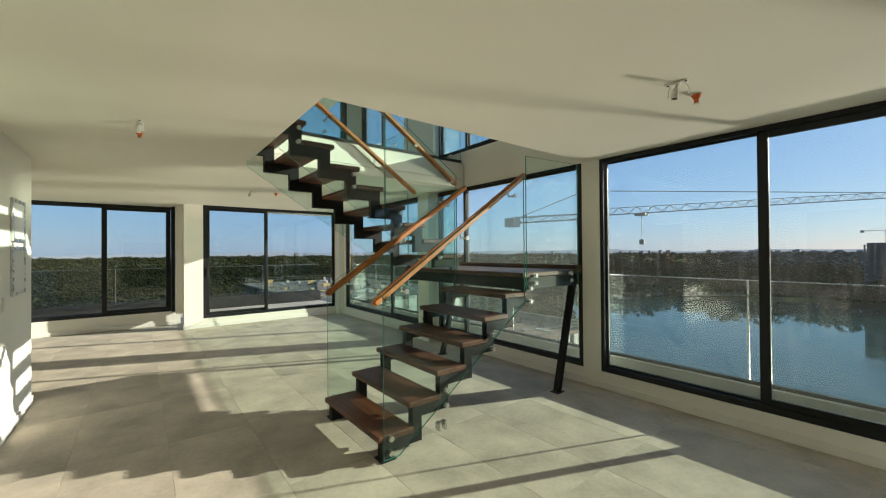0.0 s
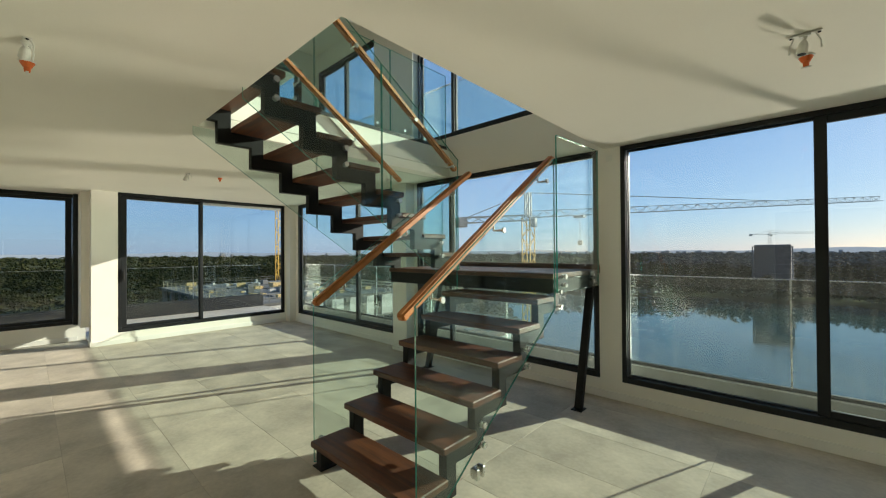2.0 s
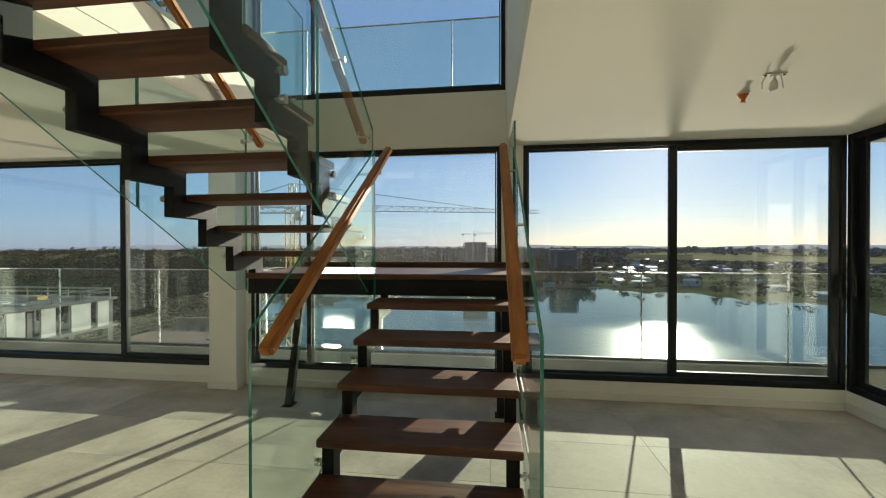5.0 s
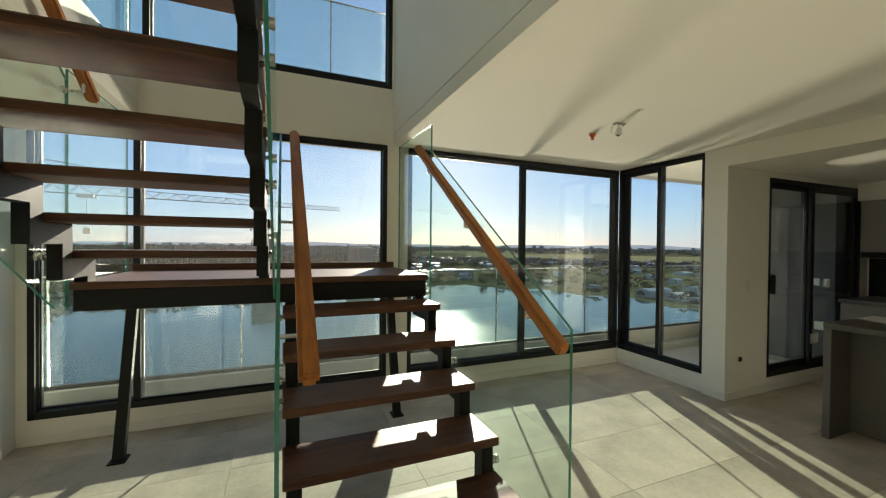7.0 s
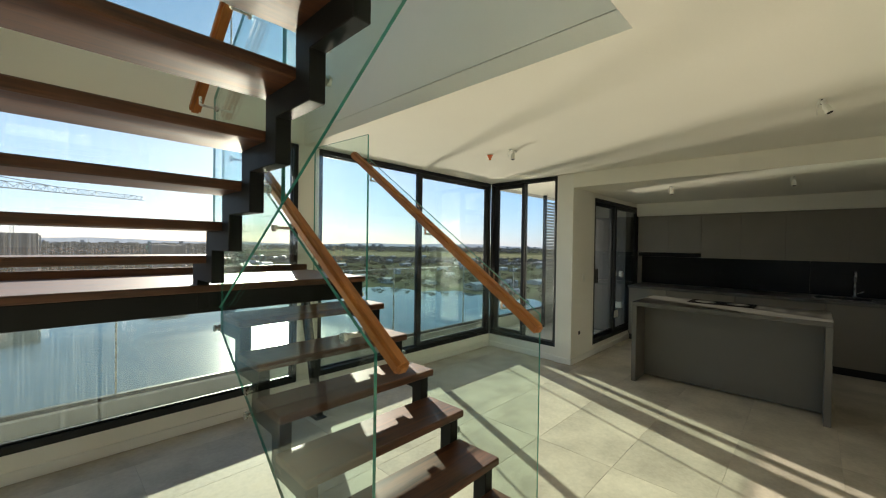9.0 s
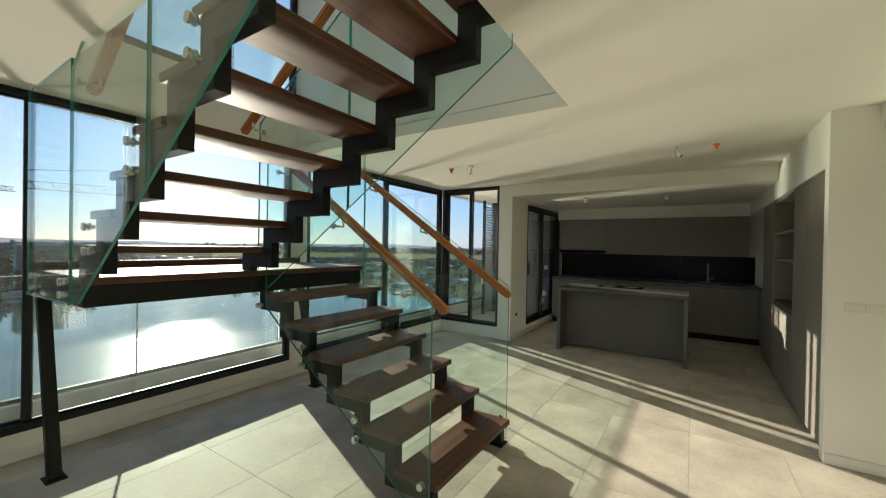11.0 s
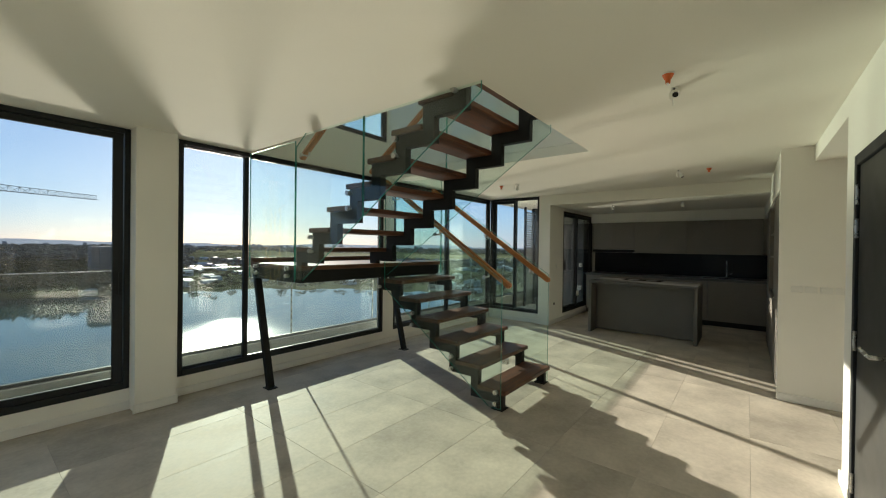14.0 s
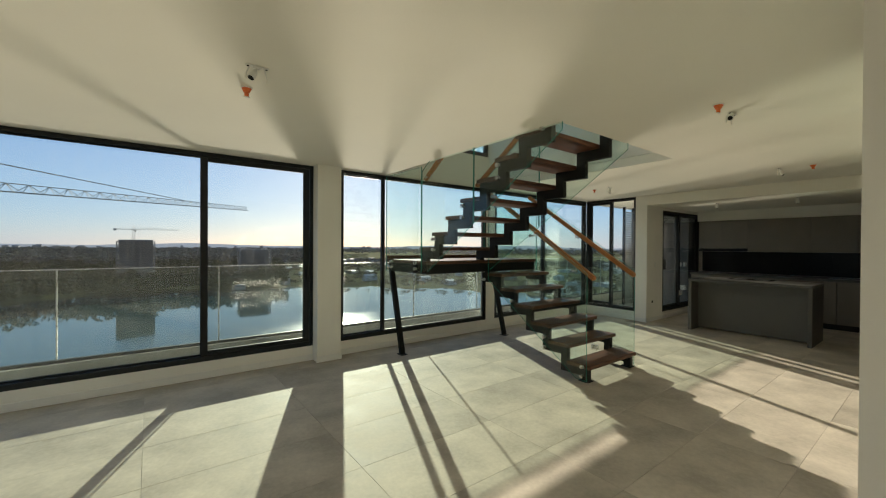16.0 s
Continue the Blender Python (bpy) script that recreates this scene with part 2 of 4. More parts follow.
RIDGE_GLOW.node_tree.nodes["Principled BSDF"].inputs["Base Color"].default_value = (0.1, 0.11, 0.12, 1)
FARTOWN = material("distant_town", (0.16, 0.165, 0.17), 0.9, vary=0.3, scale=0.05, bump=0)
BRIGHT_ROOF = material("pale_roofs", (0.36, 0.36, 0.35), 0.6, vary=0.3, scale=0.1, bump=0)


WZ = -28.5  # the lake


def water_material():
    m = bpy.data.materials.new("lake_water")
    m.use_nodes = True
    n, l = m.node_tree.nodes, m.node_tree.links
    b = n["Principled BSDF"]
    b.inputs["Base Color"].default_value = (0.018, 0.05, 0.055, 1)
    b.inputs["IOR"].default_value = 1.33
    co, nz, n2, ad, bp = n.new("ShaderNodeTexCoord"), n.new("ShaderNodeTexNoise"), n.new("ShaderNodeTexNoise"), n.new("ShaderNodeMath"), n.new("ShaderNodeBump")
    nz.inputs["Scale"].default_value, nz.inputs["Detail"].default_value = 0.5, 5
    n2.inputs["Scale"].default_value, n2.inputs["Detail"].default_value = 0.012, 4
    ad.operation = "MULTIPLY"
    breeze, rough = n.new("ShaderNodeMapRange"), n.new("ShaderNodeMapRange")  # calm stretches and ruffled ones
    breeze.inputs["From Min"].default_value, breeze.inputs["From Max"].default_value = 0.67, 0.9
    breeze.inputs["To Min"].default_value = 0.015
    rough.inputs["To Min"].default_value, rough.inputs["To Max"].default_value = 0.045, 0.22
    # a stretch off the house is ruffled by the breeze
    off, gust, edge = n.new("ShaderNodeVectorMath"), n.new("ShaderNodeMapRange"), n.new("ShaderNodeMath")
    off.operation, off.inputs[1].default_value = "DISTANCE", (44, 102, WZ)
    gust.inputs["From Min"].default_value, gust.inputs["From Max"].default_value = 88, 30
    gust.inputs["To Max"].default_value = 0.5
    edge.operation = "ADD"
    l.new(co.outputs["Object"], off.inputs[0])
    l.new(off.outputs["Value"], gust.inputs["Value"])
    l.new(gust.outputs[0], edge.inputs[0])
    l.new(n2.outputs[0], edge.inputs[1])
    l.new(edge.outputs[0], breeze.inputs["Value"])
    l.new(breeze.outputs[0], rough.inputs["Value"])
    l.new(rough.outputs[0], b.inputs["Roughness"])
    l.new(co.outputs["Object"], nz.inputs["Vector"])
    l.new(co.outputs["Object"], n2.inputs["Vector"])
    l.new(nz.outputs[0], ad.inputs[0])
    l.new(breeze.outputs[0], ad.inputs[1])
    bp.inputs["Strength"].default_value, bp.inputs["Distance"].default_value = 0.4, 0.05
    l.new(ad.outputs[0], bp.inputs["Height"])
    l.new(bp.outputs[0], b.inputs["Normal"])
    return m


WATER = water_material()


# ---- building helpers (plan units in, metres out) ----
def add_box(bm, a, b, bevel=0.0, turn=None):
    """A box from corner a to corner b in bm, its edges eased by bevel."""
    t = bmesh.new()
    lo, hi = [min(p, q) for p, q in zip(a, b)], [max(p, q) for p, q in zip(a, b)]
    v = [t.verts.new((x, y, z)) for x in (lo[0], hi[0]) for y in (lo[1], hi[1]) for z in (lo[2], hi[2])]
    for f in ((0, 1, 3, 2), (4, 6, 7, 5), (0, 4, 5, 1), (2, 3, 7, 6), (0, 2, 6, 4), (1, 5, 7, 3)):
        t.faces.new([v[i] for i in f])
    if bevel:
        bmesh.ops.bevel(t, geom=t.edges[:], offset=bevel, segments=1, affect="EDGES")
    if turn:
        bmesh.ops.transform(t, matrix=turn, verts=t.verts)
    join(bm, t)


def join(bm, t):
    me = bpy.data.meshes.new("tmp")
    t.to_mesh(me)
    t.free()
    bm.from_mesh(me)
    bpy.data.meshes.remove(me)


def boxes(*list_, bevel=0.0):
    bm = bmesh.new()
    for a, b in list_:
        add_box(bm, a, b, bevel)
    return bm


def prism(points, x0, x1, bevel=0.0, edge_slot=0):
    """An outline in y and z, made solid from x0 to x1; edge_slot: the material slot of the narrow sides."""
    bm = bmesh.new()
    a = [bm.verts.new((x0, y, z)) for y, z in points]
    b = [bm.verts.new((x1, y, z)) for y, z in points]
    bm.faces.new(a)
    bm.faces.new(b[::-1])
    k = len(points)
    for i in range(k):
        f = bm.faces.new((a[i], b[i], b[(i + 1) % k], a[(i + 1) % k]))
        f.material_index = edge_slot
    bmesh.ops.recalc_face_normals(bm, faces=bm.faces[:])
    if bevel:
        bmesh.ops.bevel(bm, geom=bm.edges[:], offset=bevel, segments=1, affect="EDGES")
    return bm


def tube(bm, p, q, r, sides=10, r2=None):
    """A round bar from p to q."""
    p, q = Vector(p), Vector(q)
    t = bmesh.new()
    bmesh.ops.create_cone(t, cap_ends=True, segments=sides, radius1=r, radius2=r if r2 is None else r2, depth=(q - p).length)
    m = Matrix.Translation((p + q) / 2) @ (q - p).to_track_quat("Z", "Y").to_matrix().to_4x4()
    bmesh.ops.transform(t, matrix=m, verts=t.verts)
    join(bm, t)


def bar(bm, p, q, w, h):
    """A square bar from p to q."""
    p, q = Vector(p), Vector(q)
    d = q - p
    rot = d.to_track_quat("Y", "Z").to_matrix().to_4x4()
    add_box(bm, (-w / 2, -d.length / 2, -h / 2), (w / 2, d.length / 2, h / 2), turn=Matrix.Translation((p + q) / 2) @ rot)


def part(name, bm, mat, parent=None, label="", smooth=False):
    """One mesh object, under a thing or a part where parent is given."""
    bmesh.ops.scale(bm, vec=(U, U, U), verts=bm.verts)
    me = bpy.data.meshes.new(name)
    bm.to_mesh(me)
    bm.free()
    for q in mat if isinstance(mat, (list, tuple)) else (mat,):
        me.materials.append(q)
    if smooth:
        for p in me.polygons:
            p.use_smooth = True
    ob = new(name, me)
    if parent:
        ob.parent = parent
        ob.matrix_parent_inverse = Matrix.Translation(-parent.location)
    if label:
        tagged(ob, label)
    return ob


def thing(name, label, category, at=(0, 0, 0), group="", kind=""):
    ob = tagged(new(name), label, category, group, kind)
    ob.location = Vector(at) * U
    return ob


def again(ob, at):
    """A copy of a thing at another place of the plan."""
    return copy_thing(ob, Matrix.Translation(Vector(at) * U))


def structure(name, bm, mat, label, category):
    return tagged(part(name, bm, mat), label, category, kind="structure")


def piece_of(name, a, b, mat, parent, bevel=0.0, label=""):
    return part(name, boxes((a, b), bevel=bevel), mat, parent, label)


CEIL, UP = 2.442, 2.81  # ceiling and upper floor
VX0, VX1, VY0 = -3.58, -1.545, -2.96  # stairwell opening, reaching the lake wall


# ---- the large structure ----
floor = structure("floor", boxes(((-9.2, -7.6, -0.25), (4.3, 0.1, -0.0025))), GROUT, "beige grey large-format porcelain tile floor", "floor")

cb = boxes(((-9.2, -7.6, CEIL), (VX0, 0.1, CEIL + 0.105)), ((VX1, -7.6, CEIL), (4.3, 0.1, CEIL + 0.105)), ((VX0, -7.6, CEIL), (VX1, VY0, CEIL + 0.105)))
structure("ceiling", cb, CEIL_PAINT, "smooth off-white painted plaster ceiling with stairwell opening", "ceiling")
# shadow gap and slab edge above the plasterboard, round the stairwell
sb = boxes(((-9.2, -7.6, CEIL + 0.111), (VX0, 0.1, UP - 0.012)), ((VX1, -7.6, CEIL + 0.111), (VX1 + 0.1, 0.1, UP)), ((VX1 + 0.1, -7.6, CEIL + 0.111), (4.3, 0.1, UP - 0.012)), ((VX0, -7.6, CEIL + 0.111), (VX1, VY0, UP - 0.012)))
structure("upper_slab", sb, PAINT, "white painted slab edge round the stairwell", "slab")
structure("upper_floor", boxes(((-9.2, -7.6, UP - 0.012), (VX0 - 0.02, 0.1, UP)), ((VX1 + 0.1, -7.6, UP - 0.012), (4.3, 0.1, UP)), ((VX0 - 0.02, -7.6, UP - 0.012), (VX1, VY0 - 0.02, UP))), TILE, "beige tile floor of the upper storey", "floor")

# lake wall: upstand under the windows, piers between them, storey band over the stair window
SILL = 0.18
lake = boxes(
    ((-8.45, 0.0, -0.2), (1.52, 0.1, SILL)),
    ((-8.45, 0.0, SILL), (-7.87, 0.1, CEIL)),
    ((-4.59, -0.16, 0.0), (-4.29, 0.1, CEIL)), ((-4.29, 0.0, SILL), (-4.23, 0.1, CEIL)),
    ((-1.60, 0.0, SILL), (-1.39, 0.1, CEIL)),
)
structure("wall_lake", lake, PAINT, "white painted lake wall with low upstand and piers", "wall")
structure("wall_lake_band", boxes(((VX0 - 0.7, 0.0, CEIL + 0.002), (VX1 + 0.3, 0.1, 2.985))), PAINT, "white painted storey band above the stair window", "wall")

# terrace wall at the far end, with its jog
structure("wall_terrace", boxes(
    ((-8.28, -2.88, -0.2), (-8.18, -0.132, 0.18)), ((-8.28, -0.15, 0.182), (-8.182, -0.002, CEIL)), ((-8.45, -3.20, 0.0), (-8.18, -2.88, CEIL)),
    ((-8.18, -0.13, 0.0), (-7.98, 0.0, CEIL))), PAINT, "white painted terrace wall with corner pier", "wall")
structure("wall_terrace_deep", boxes(((-9.1, -5.5, -0.2), (-9.0, -3.2, 0.28)), ((-9.1, -3.30, 0.28), (-8.45, -3.2, CEIL)), ((-9.1, -7.6, -0.2), (-9.0, -5.5, CEIL))), PAINT, "white painted wall of the deep bay", "wall")
structure("wall_back", boxes(((-9.2, -7.6, -0.2), (4.3, -7.5, CEIL))), PAINT, "white painted rear wall", "wall")

# door wall, corridor, kitchen shell
structure("wall_entrance", boxes(
    ((-4.73, -4.87, 0), (-3.20, -4.72, CEIL)), ((-2.36, -4.87, 0), (-2.08, -4.72, CEIL)), ((-3.20, -4.87, 2.0), (-2.36, -4.72, CEIL)),
    ((-4.73, -7.5, 0), (-4.58, -4.87, CEIL)), ((-2.23, -7.5, 0), (-2.08, -4.87, CEIL))), PAINT, "white painted wall round the entrance door", "wall")
structure("wall_corridor", boxes(((-0.55, -7.5, 0), (-0.45, -4.48, CEIL)), ((-0.45, -5.2, 2.06), (4.2, -4.48, CEIL)), ((-0.45, -5.2, 0), (4.2, -5.1, 2.06))), PAINT, "white painted corridor wall beside the tall cabinets", "wall")
structure("soffit_corridor", boxes(((-2.08, -7.5, 2.30), (-0.55, -4.72, CEIL - 0.002))), PAINT, "white lowered soffit over the corridor", "soffit")
structure("wall_kitchen_terrace", boxes(
    ((1.39, -1.32, 0), (2.06, -1.10, CEIL)), ((2.06, -1.32, 0), (3.92, -1.22, 0.14)), ((2.06, -1.32, 2.2), (3.92, -1.22, CEIL)), ((3.92, -1.32, 0), (4.2, -1.22, CEIL)),
    ((1.42, -1.10, -0.2), (1.52, 0.0, SILL))), PAINT, "white painted kitchen wall round the terrace door", "wall")
structure("wall_kitchen_back", boxes(((4.1, -5.2, 0), (4.2, -1.32, CEIL)), ((3.83, -4.48, 2.05), (4.1, -1.32, 2.26))), PAINT, "white painted wall and bulkhead above the upper cabinets", "wall")
structure("soffit_kitchen", boxes(((1.39, -4.48, 2.26), (4.1, -1.32, CEIL - 0.002))), CEIL_PAINT, "white lowered kitchen soffit", "soffit")

bb = boxes(
    ((-7.98, -0.014, 0), (-4.59, 0.0, 0.075)), ((-4.604, -0.174, 0), (-4.276, -0.16, 0.075)), ((-4.276, -0.014, 0), (1.42, 0.0, 0.075)), ((1.406, -1.1, 0), (1.42, -0.014, 0.075)),
    ((1.376, -1.334, 0), (1.39, -1.1, 0.075)), ((1.376, -1.334, 0), (4.0, -1.32, 0.075)), ((-0.564, -7.5, 0), (-0.55, -4.48, 0.075)), ((-4.744, -4.72, 0), (-3.24, -4.706, 0.075)), ((-2.32, -4.72, 0), (-2.08, -4.706, 0.075)), ((-2.08, -7.5, 0), (-2.066, -4.706, 0.075)),
    ((-4.744, -7.5, 0), (-4.73, -4.706, 0.075)), ((-8.18, -3.2, 0), (-8.166, -0.13, 0.075)), ((-9.0, -7.5, 0), (-8.986, -3.3, 0.075)), ((-8.45, -3.214, 0), (-8.166, -3.2, 0.075)), bevel=0.003)
structure("baseboard", bb, TRIM, "white painted skirting along the walls", "baseboard")

# upper storey shell
structure("wall_upper", boxes(
    ((-7.2, 0.0, 2.985), (-7.0, 0.1, 5.3)), ((-7.0, 0.0, 4.95), (3.0, 0.1, 5.3)), ((-5.1, -0.1, UP), (-4.2, 0.1, 4.95)), ((-1.56, 0.0, 2.985), (3.0, 0.1, 4.95)), ((VX1, VY0, UP), (VX1 + 0.1, 0.0, 5.3)),
    ((-7.0, 0.0, UP), (-5.1, 0.1, 2.985)), ((2.9, -7.6, UP), (3.0, 0.0, 5.3)), ((-9.2, -7.6, UP), (3.0, -7.5, 5.3)), ((-7.2, -7.5, UP), (-7.1, -5.2, 5.3)), ((-7.2, -0.3, UP), (-7.1, 0.0, 5.3)), ((-7.2, -5.2, UP), (-7.1, -0.3, 2.985)), ((-7.2, -5.2, 4.95), (-7.1, -0.3, 5.3)), ((1.0, -7.5, UP), (1.1, 0.0, 5.3))), PAINT, "white painted walls of the upper storey", "wall")
structure("ceiling_upper", boxes(((-9.2, -7.6, 5.3), (3.0, 0.1, 5.45))), CEIL_PAINT, "off-white ceiling of the upper storey", "ceiling")

# ---- windows and glazed doors ----
count = [0]


def window(m, u0, u1, z0, z1, splits, label, handle=None, sash=0.07, frame_w=0.042, dripped=None, fixed=()):
    """A framed opening: u along the wall, d outwards, z up; splits: where the sashes meet; fixed: lights glazed straight into the frame."""
    count[0] += 1
    w = thing("window_%d" % count[0], label, "window", kind="structure")

    def put(name, list_, mat, parent, bevel=0.004, lab=""):
        bm = boxes(*list_, bevel=bevel)
        bmesh.ops.transform(bm, matrix=m, verts=bm.verts)
        return part(name, bm, mat, parent, lab)

    f = frame_w
    put("window_frame", [((u0, 0, z0), (u0 + f, 0.09, z1)), ((u1 - f, 0, z0), (u1, 0.09, z1)), ((u0 + f, 0, z0), (u1 - f, 0.09, z0 + 0.055)), ((u0 + f, 0, z1 - f), (u1 - f, 0.09, z1))], ALU, w)
    ends = [u0 + f, *splits, u1 - f]
    for i, (a, b) in enumerate(zip(ends, ends[1:])):
        a2, b2 = a + (0.006 if i == 0 else 0.0), b - (0.006 if i == len(ends) - 2 else 0.0)
        d0, d1 = (0.012, 0.046) if i % 2 else (0.048, 0.082)
        la, lb = a2 - (0.03 if i else 0), b2 + (0.03 if i < len(ends) - 2 else 0)
        still = i in fixed
        sl = sr = sash
        s = 0.012 if still else 0.052
        if still:
            sl, sr = (0.048 if i else s), (0.048 if i < len(ends) - 2 else s)
        za, zb = z0 + 0.058, z1 - f - 0.003
        sh = put("sash", [((la, d0, za), (la + sl, d1, zb)), ((lb - sr, d0, za), (lb, d1, zb)), ((la + sl, d0, za), (lb - sr, d1, za + s)), ((la + sl, d0, zb - s), (lb - sr, d1, zb))], ALU, w)
        put("pane", [((la + sl - 0.004, (d0 + d1) / 2 - 0.004, za + s - 0.004), (lb - sr + 0.004, (d0 + d1) / 2 + 0.004, zb - s + 0.004))], PANE_DRIPS if dripped == i else PANE, sh, 0)
        if handle in (i, -1 - i):
            hu = lb - 0.024 if handle >= 0 else la + 0.024
            put("handle", [((hu - 0.01, -0.028, 1.0), (hu + 0.01, 0.0115, 1.2)), ((hu - 0.016, -0.006, 1.03), (hu + 0.016, 0.0118, 1.17))], GASKET, sh, 0.003, "black sliding door pull")
    return w


I4 = Matrix.Identity(4)
ANTH = "wide anthracite aluminium sliding window over the lake"
window(I4, -7.87, -4.59, SILL, CEIL - 0.002, [-5.77], ANTH, handle=1, fixed=(0,))
window(I4, -4.23, -1.60, SILL, CEIL - 0.002, [-3.585], "anthracite aluminium window behind the stair landing, rain-streaked", dripped=1, fixed=(0, 1))
window(I4, -1.39, 1.42, SILL, CEIL - 0.002, [-0.02], ANTH, handle=1, fixed=(0,))
side = Matrix.Translation((1.42, 0, 0)) @ Matrix.Rotation(radians(-90), 4, "Z")
window(side, 0.0, 1.10, SILL, CEIL - 0.002, [0.56], "narrow anthracite corner window facing the side terrace", handle=-1, fixed=(1,))
far = Matrix.Translation((-8.18, 0, 0)) @ Matrix.Rotation(radians(90), 4, "Z")
window(far, -2.88, -0.15, SILL, CEIL - 0.002, [-1.69], "anthracite aluminium sliding door to the far terrace", handle=-1, fixed=(1,))
deep = Matrix.Translation((-9.0, 0, 0)) @ Matrix.Rotation(radians(90), 4, "Z")
window(deep, -5.5, -3.302, 0.28, CEIL - 0.002, [-4.42], "anthracite aluminium window in the deep bay", sash=0.08, frame_w=0.06, fixed=(0,))
structure("trim_deep_bay", boxes(((-8.999, -3.36, 0.28), (-8.88, -3.302, CEIL - 0.003)), bevel=0.004), ALU, "anthracite aluminium jamb lining beside the bay window", "trim")
kd = Matrix.Translation((0, -1.32, 0))
window(kd, 2.06, 3.92, 0.14, 2.2, [2.9], "anthracite glazed sliding door from kitchen to terrace", handle=-1)
window(I4, -4.2, -1.56, 2.985, 4.95, [-3.53], "tall anthracite window of the upper storey over the stairwell", fixed=(0, 1))
window(I4, -7.0, -5.1, 2.985, 4.95, [-6.1], "anthracite window of the upper storey")
window(Matrix.Translation((-7.1, 0, 0)) @ Matrix.Rotation(radians(90), 4, "Z"), -5.2, -0.3, 2.985, 4.95, [-3.6, -1.9], "wide anthracite window of the upper storey end wall")

# ---- entrance door ----
door = thing("door_1", "dark grey lacquered entrance door, closed, with lever handle", "door", kind="structure")
part("door_frame", boxes(((-3.20, -4.80, 0), (-3.14, -4.708, 2.0)), ((-2.42, -4.80, 0), (-2.36, -4.708, 2.0)), ((-3.14, -4.80, 1.94), (-2.42, -4.708, 2.0)), bevel=0.003), ALU, door)
leaf = part("door_leaf", boxes(((-3.136, -4.765, 0.008), (-2.424, -4.722, 1.936)), bevel=0.002), DOORPAINT, door)
hb = bmesh.new()
tube(hb, (-3.02, -4.722, 0.985), (-3.02, -4.665, 0.985), 0.010)
tube(hb, (-3.02, -4.667, 0.985), (-2.93, -4.665, 0.985), 0.009)
tube(hb, (-2.93, -4.665, 0.985), (-2.90, -4.655, 1.0), 0.009)
part("lever_handle", hb, CHROME, leaf, "brushed steel lever handle", smooth=True)
for z in (0.1, 0.9, 1.53, 1.72):
    hb = bmesh.new()
    tube(hb, (-2.421, -4.712, z), (-2.421, -4.712, z + 0.11), 0.008)
    part("hinge", hb, CHROME, door, "brushed steel hinge")


# ---- the open-riser staircase ----
stair = thing("staircase", "open-riser half-turn staircase of black steel, dark timber and glass", "staircase", at=(-2.57, -1.5, 0))
R1, G1, R2, G2 = 0.18, 0.257, 0.172, 0.2583
LX0, LX1 = -2.54, -1.56  # lower flight
HX0, HX1 = -3.585, -2.602  # upper flight
LAND = 1.26
Y1, Y2 = -2.58, -0.90
T = 0.042


def tread(x0, x1, y0, y1, top):
    part("tread", boxes(((x0, y0, top - T), (x1, y1, top)), bevel=0.006), WOOD, stair, "dark stained solid timber tread")


for i in range(1, 7):
    tread(LX0, LX1, Y1 + G1 * (i - 1), Y1 + G1 * (i - 1) + 0.295, R1 * i)
for k in range(1, 9):
    tread(HX0, HX1, max(VY0 + 0.004, Y2 - G2 * (k - 1) - 0.29), Y2 - G2 * (k - 1), LAND + R2 * k)


def zigzag(x0, x1, corners, w):
    """A folded steel band under the treads: its upper outline, offset by w towards the underside."""
    (ya, za), (yb, zb) = corners[0], corners[-1]
    sgn = 1 if yb > ya else -1
    low = [(y + sgn * w, z - w) for y, z in corners]
    low[0] = (corners[0][0] + sgn * w, corners[0][1])
    low[-1] = (corners[-1][0], corners[-1][1] - w)
    return prism(corners + low[::-1], x0, x1, bevel=0.003)


low = [(Y1 + 0.035, 0.0)]
for i in range(1, 7):
    low += [(Y1 + 0.035 + G1 * (i - 1), R1 * i - T), (Y1 + 0.035 + G1 * i, R1 * i - T)]
low += [(Y1 + 0.035 + G1 * 6, LAND - T - 0.002), (-0.95, LAND - T - 0.002)]
up = [(-0.80, LAND - T - 0.004), (Y2 - 0.02, LAND - T - 0.004)]
for k in range(1, 9):
    up += [(Y2 - 0.035 - G2 * (k - 1), LAND + R2 * k - T), (Y2 - 0.035 - G2 * k, LAND + R2 * k - T)]
up[1] = (Y2 - 0.035, LAND - T - 0.004)
up[-1] = (VY0 + 0.01, up[-1][1])
for x in (LX0 + 0.015, LX1 - 0.075):
    part("stringer", zigzag(x, x + 0.06, low, 0.085), STEEL, stair, "saw-tooth black steel stringer")
for x in (HX0 + 0.015, HX1 - 0.075):
    part("stringer", zigzag(x, x + 0.06, up, 0.10), STEEL, stair, "saw-tooth black steel stringer")
for x in (LX0 + 0.045, LX1 - 0.045):
    part("foot_plate", boxes(((x - 0.055, Y1 + 0.02, 0.0), (x + 0.055, Y1 + 0.14, 0.01)), bevel=0.002), STEEL, stair)
# landing
part("landing", boxes(((HX0, -1.05, LAND - T), (LX1, -0.11, LAND)), bevel=0.005), WOOD, stair, "dark timber landing deck with a satin sheen")
part("landing_edge", boxes(((HX0, -0.108, LAND - T), (LX1, -0.078, LAND + 0.05)), bevel=0.004), WOOD, stair)
part("landing_frame", boxes(((HX0 + 0.01, -1.03, 1.10), (LX1 - 0.01, -0.97, LAND - T - 0.002)), ((HX0 + 0.01, -0.20, 1.10), (LX1 - 0.01, -0.12, LAND - T - 0.002)),
     ((HX0 + 0.01, -0.97, 1.10), (HX0 + 0.06, -0.20, LAND - T - 0.002)), ((LX1 - 0.06, -0.97, 1.10), (LX1 - 0.01, -0.20, LAND - T - 0.002)), bevel=0.003), STEEL, stair, "black steel landing frame")
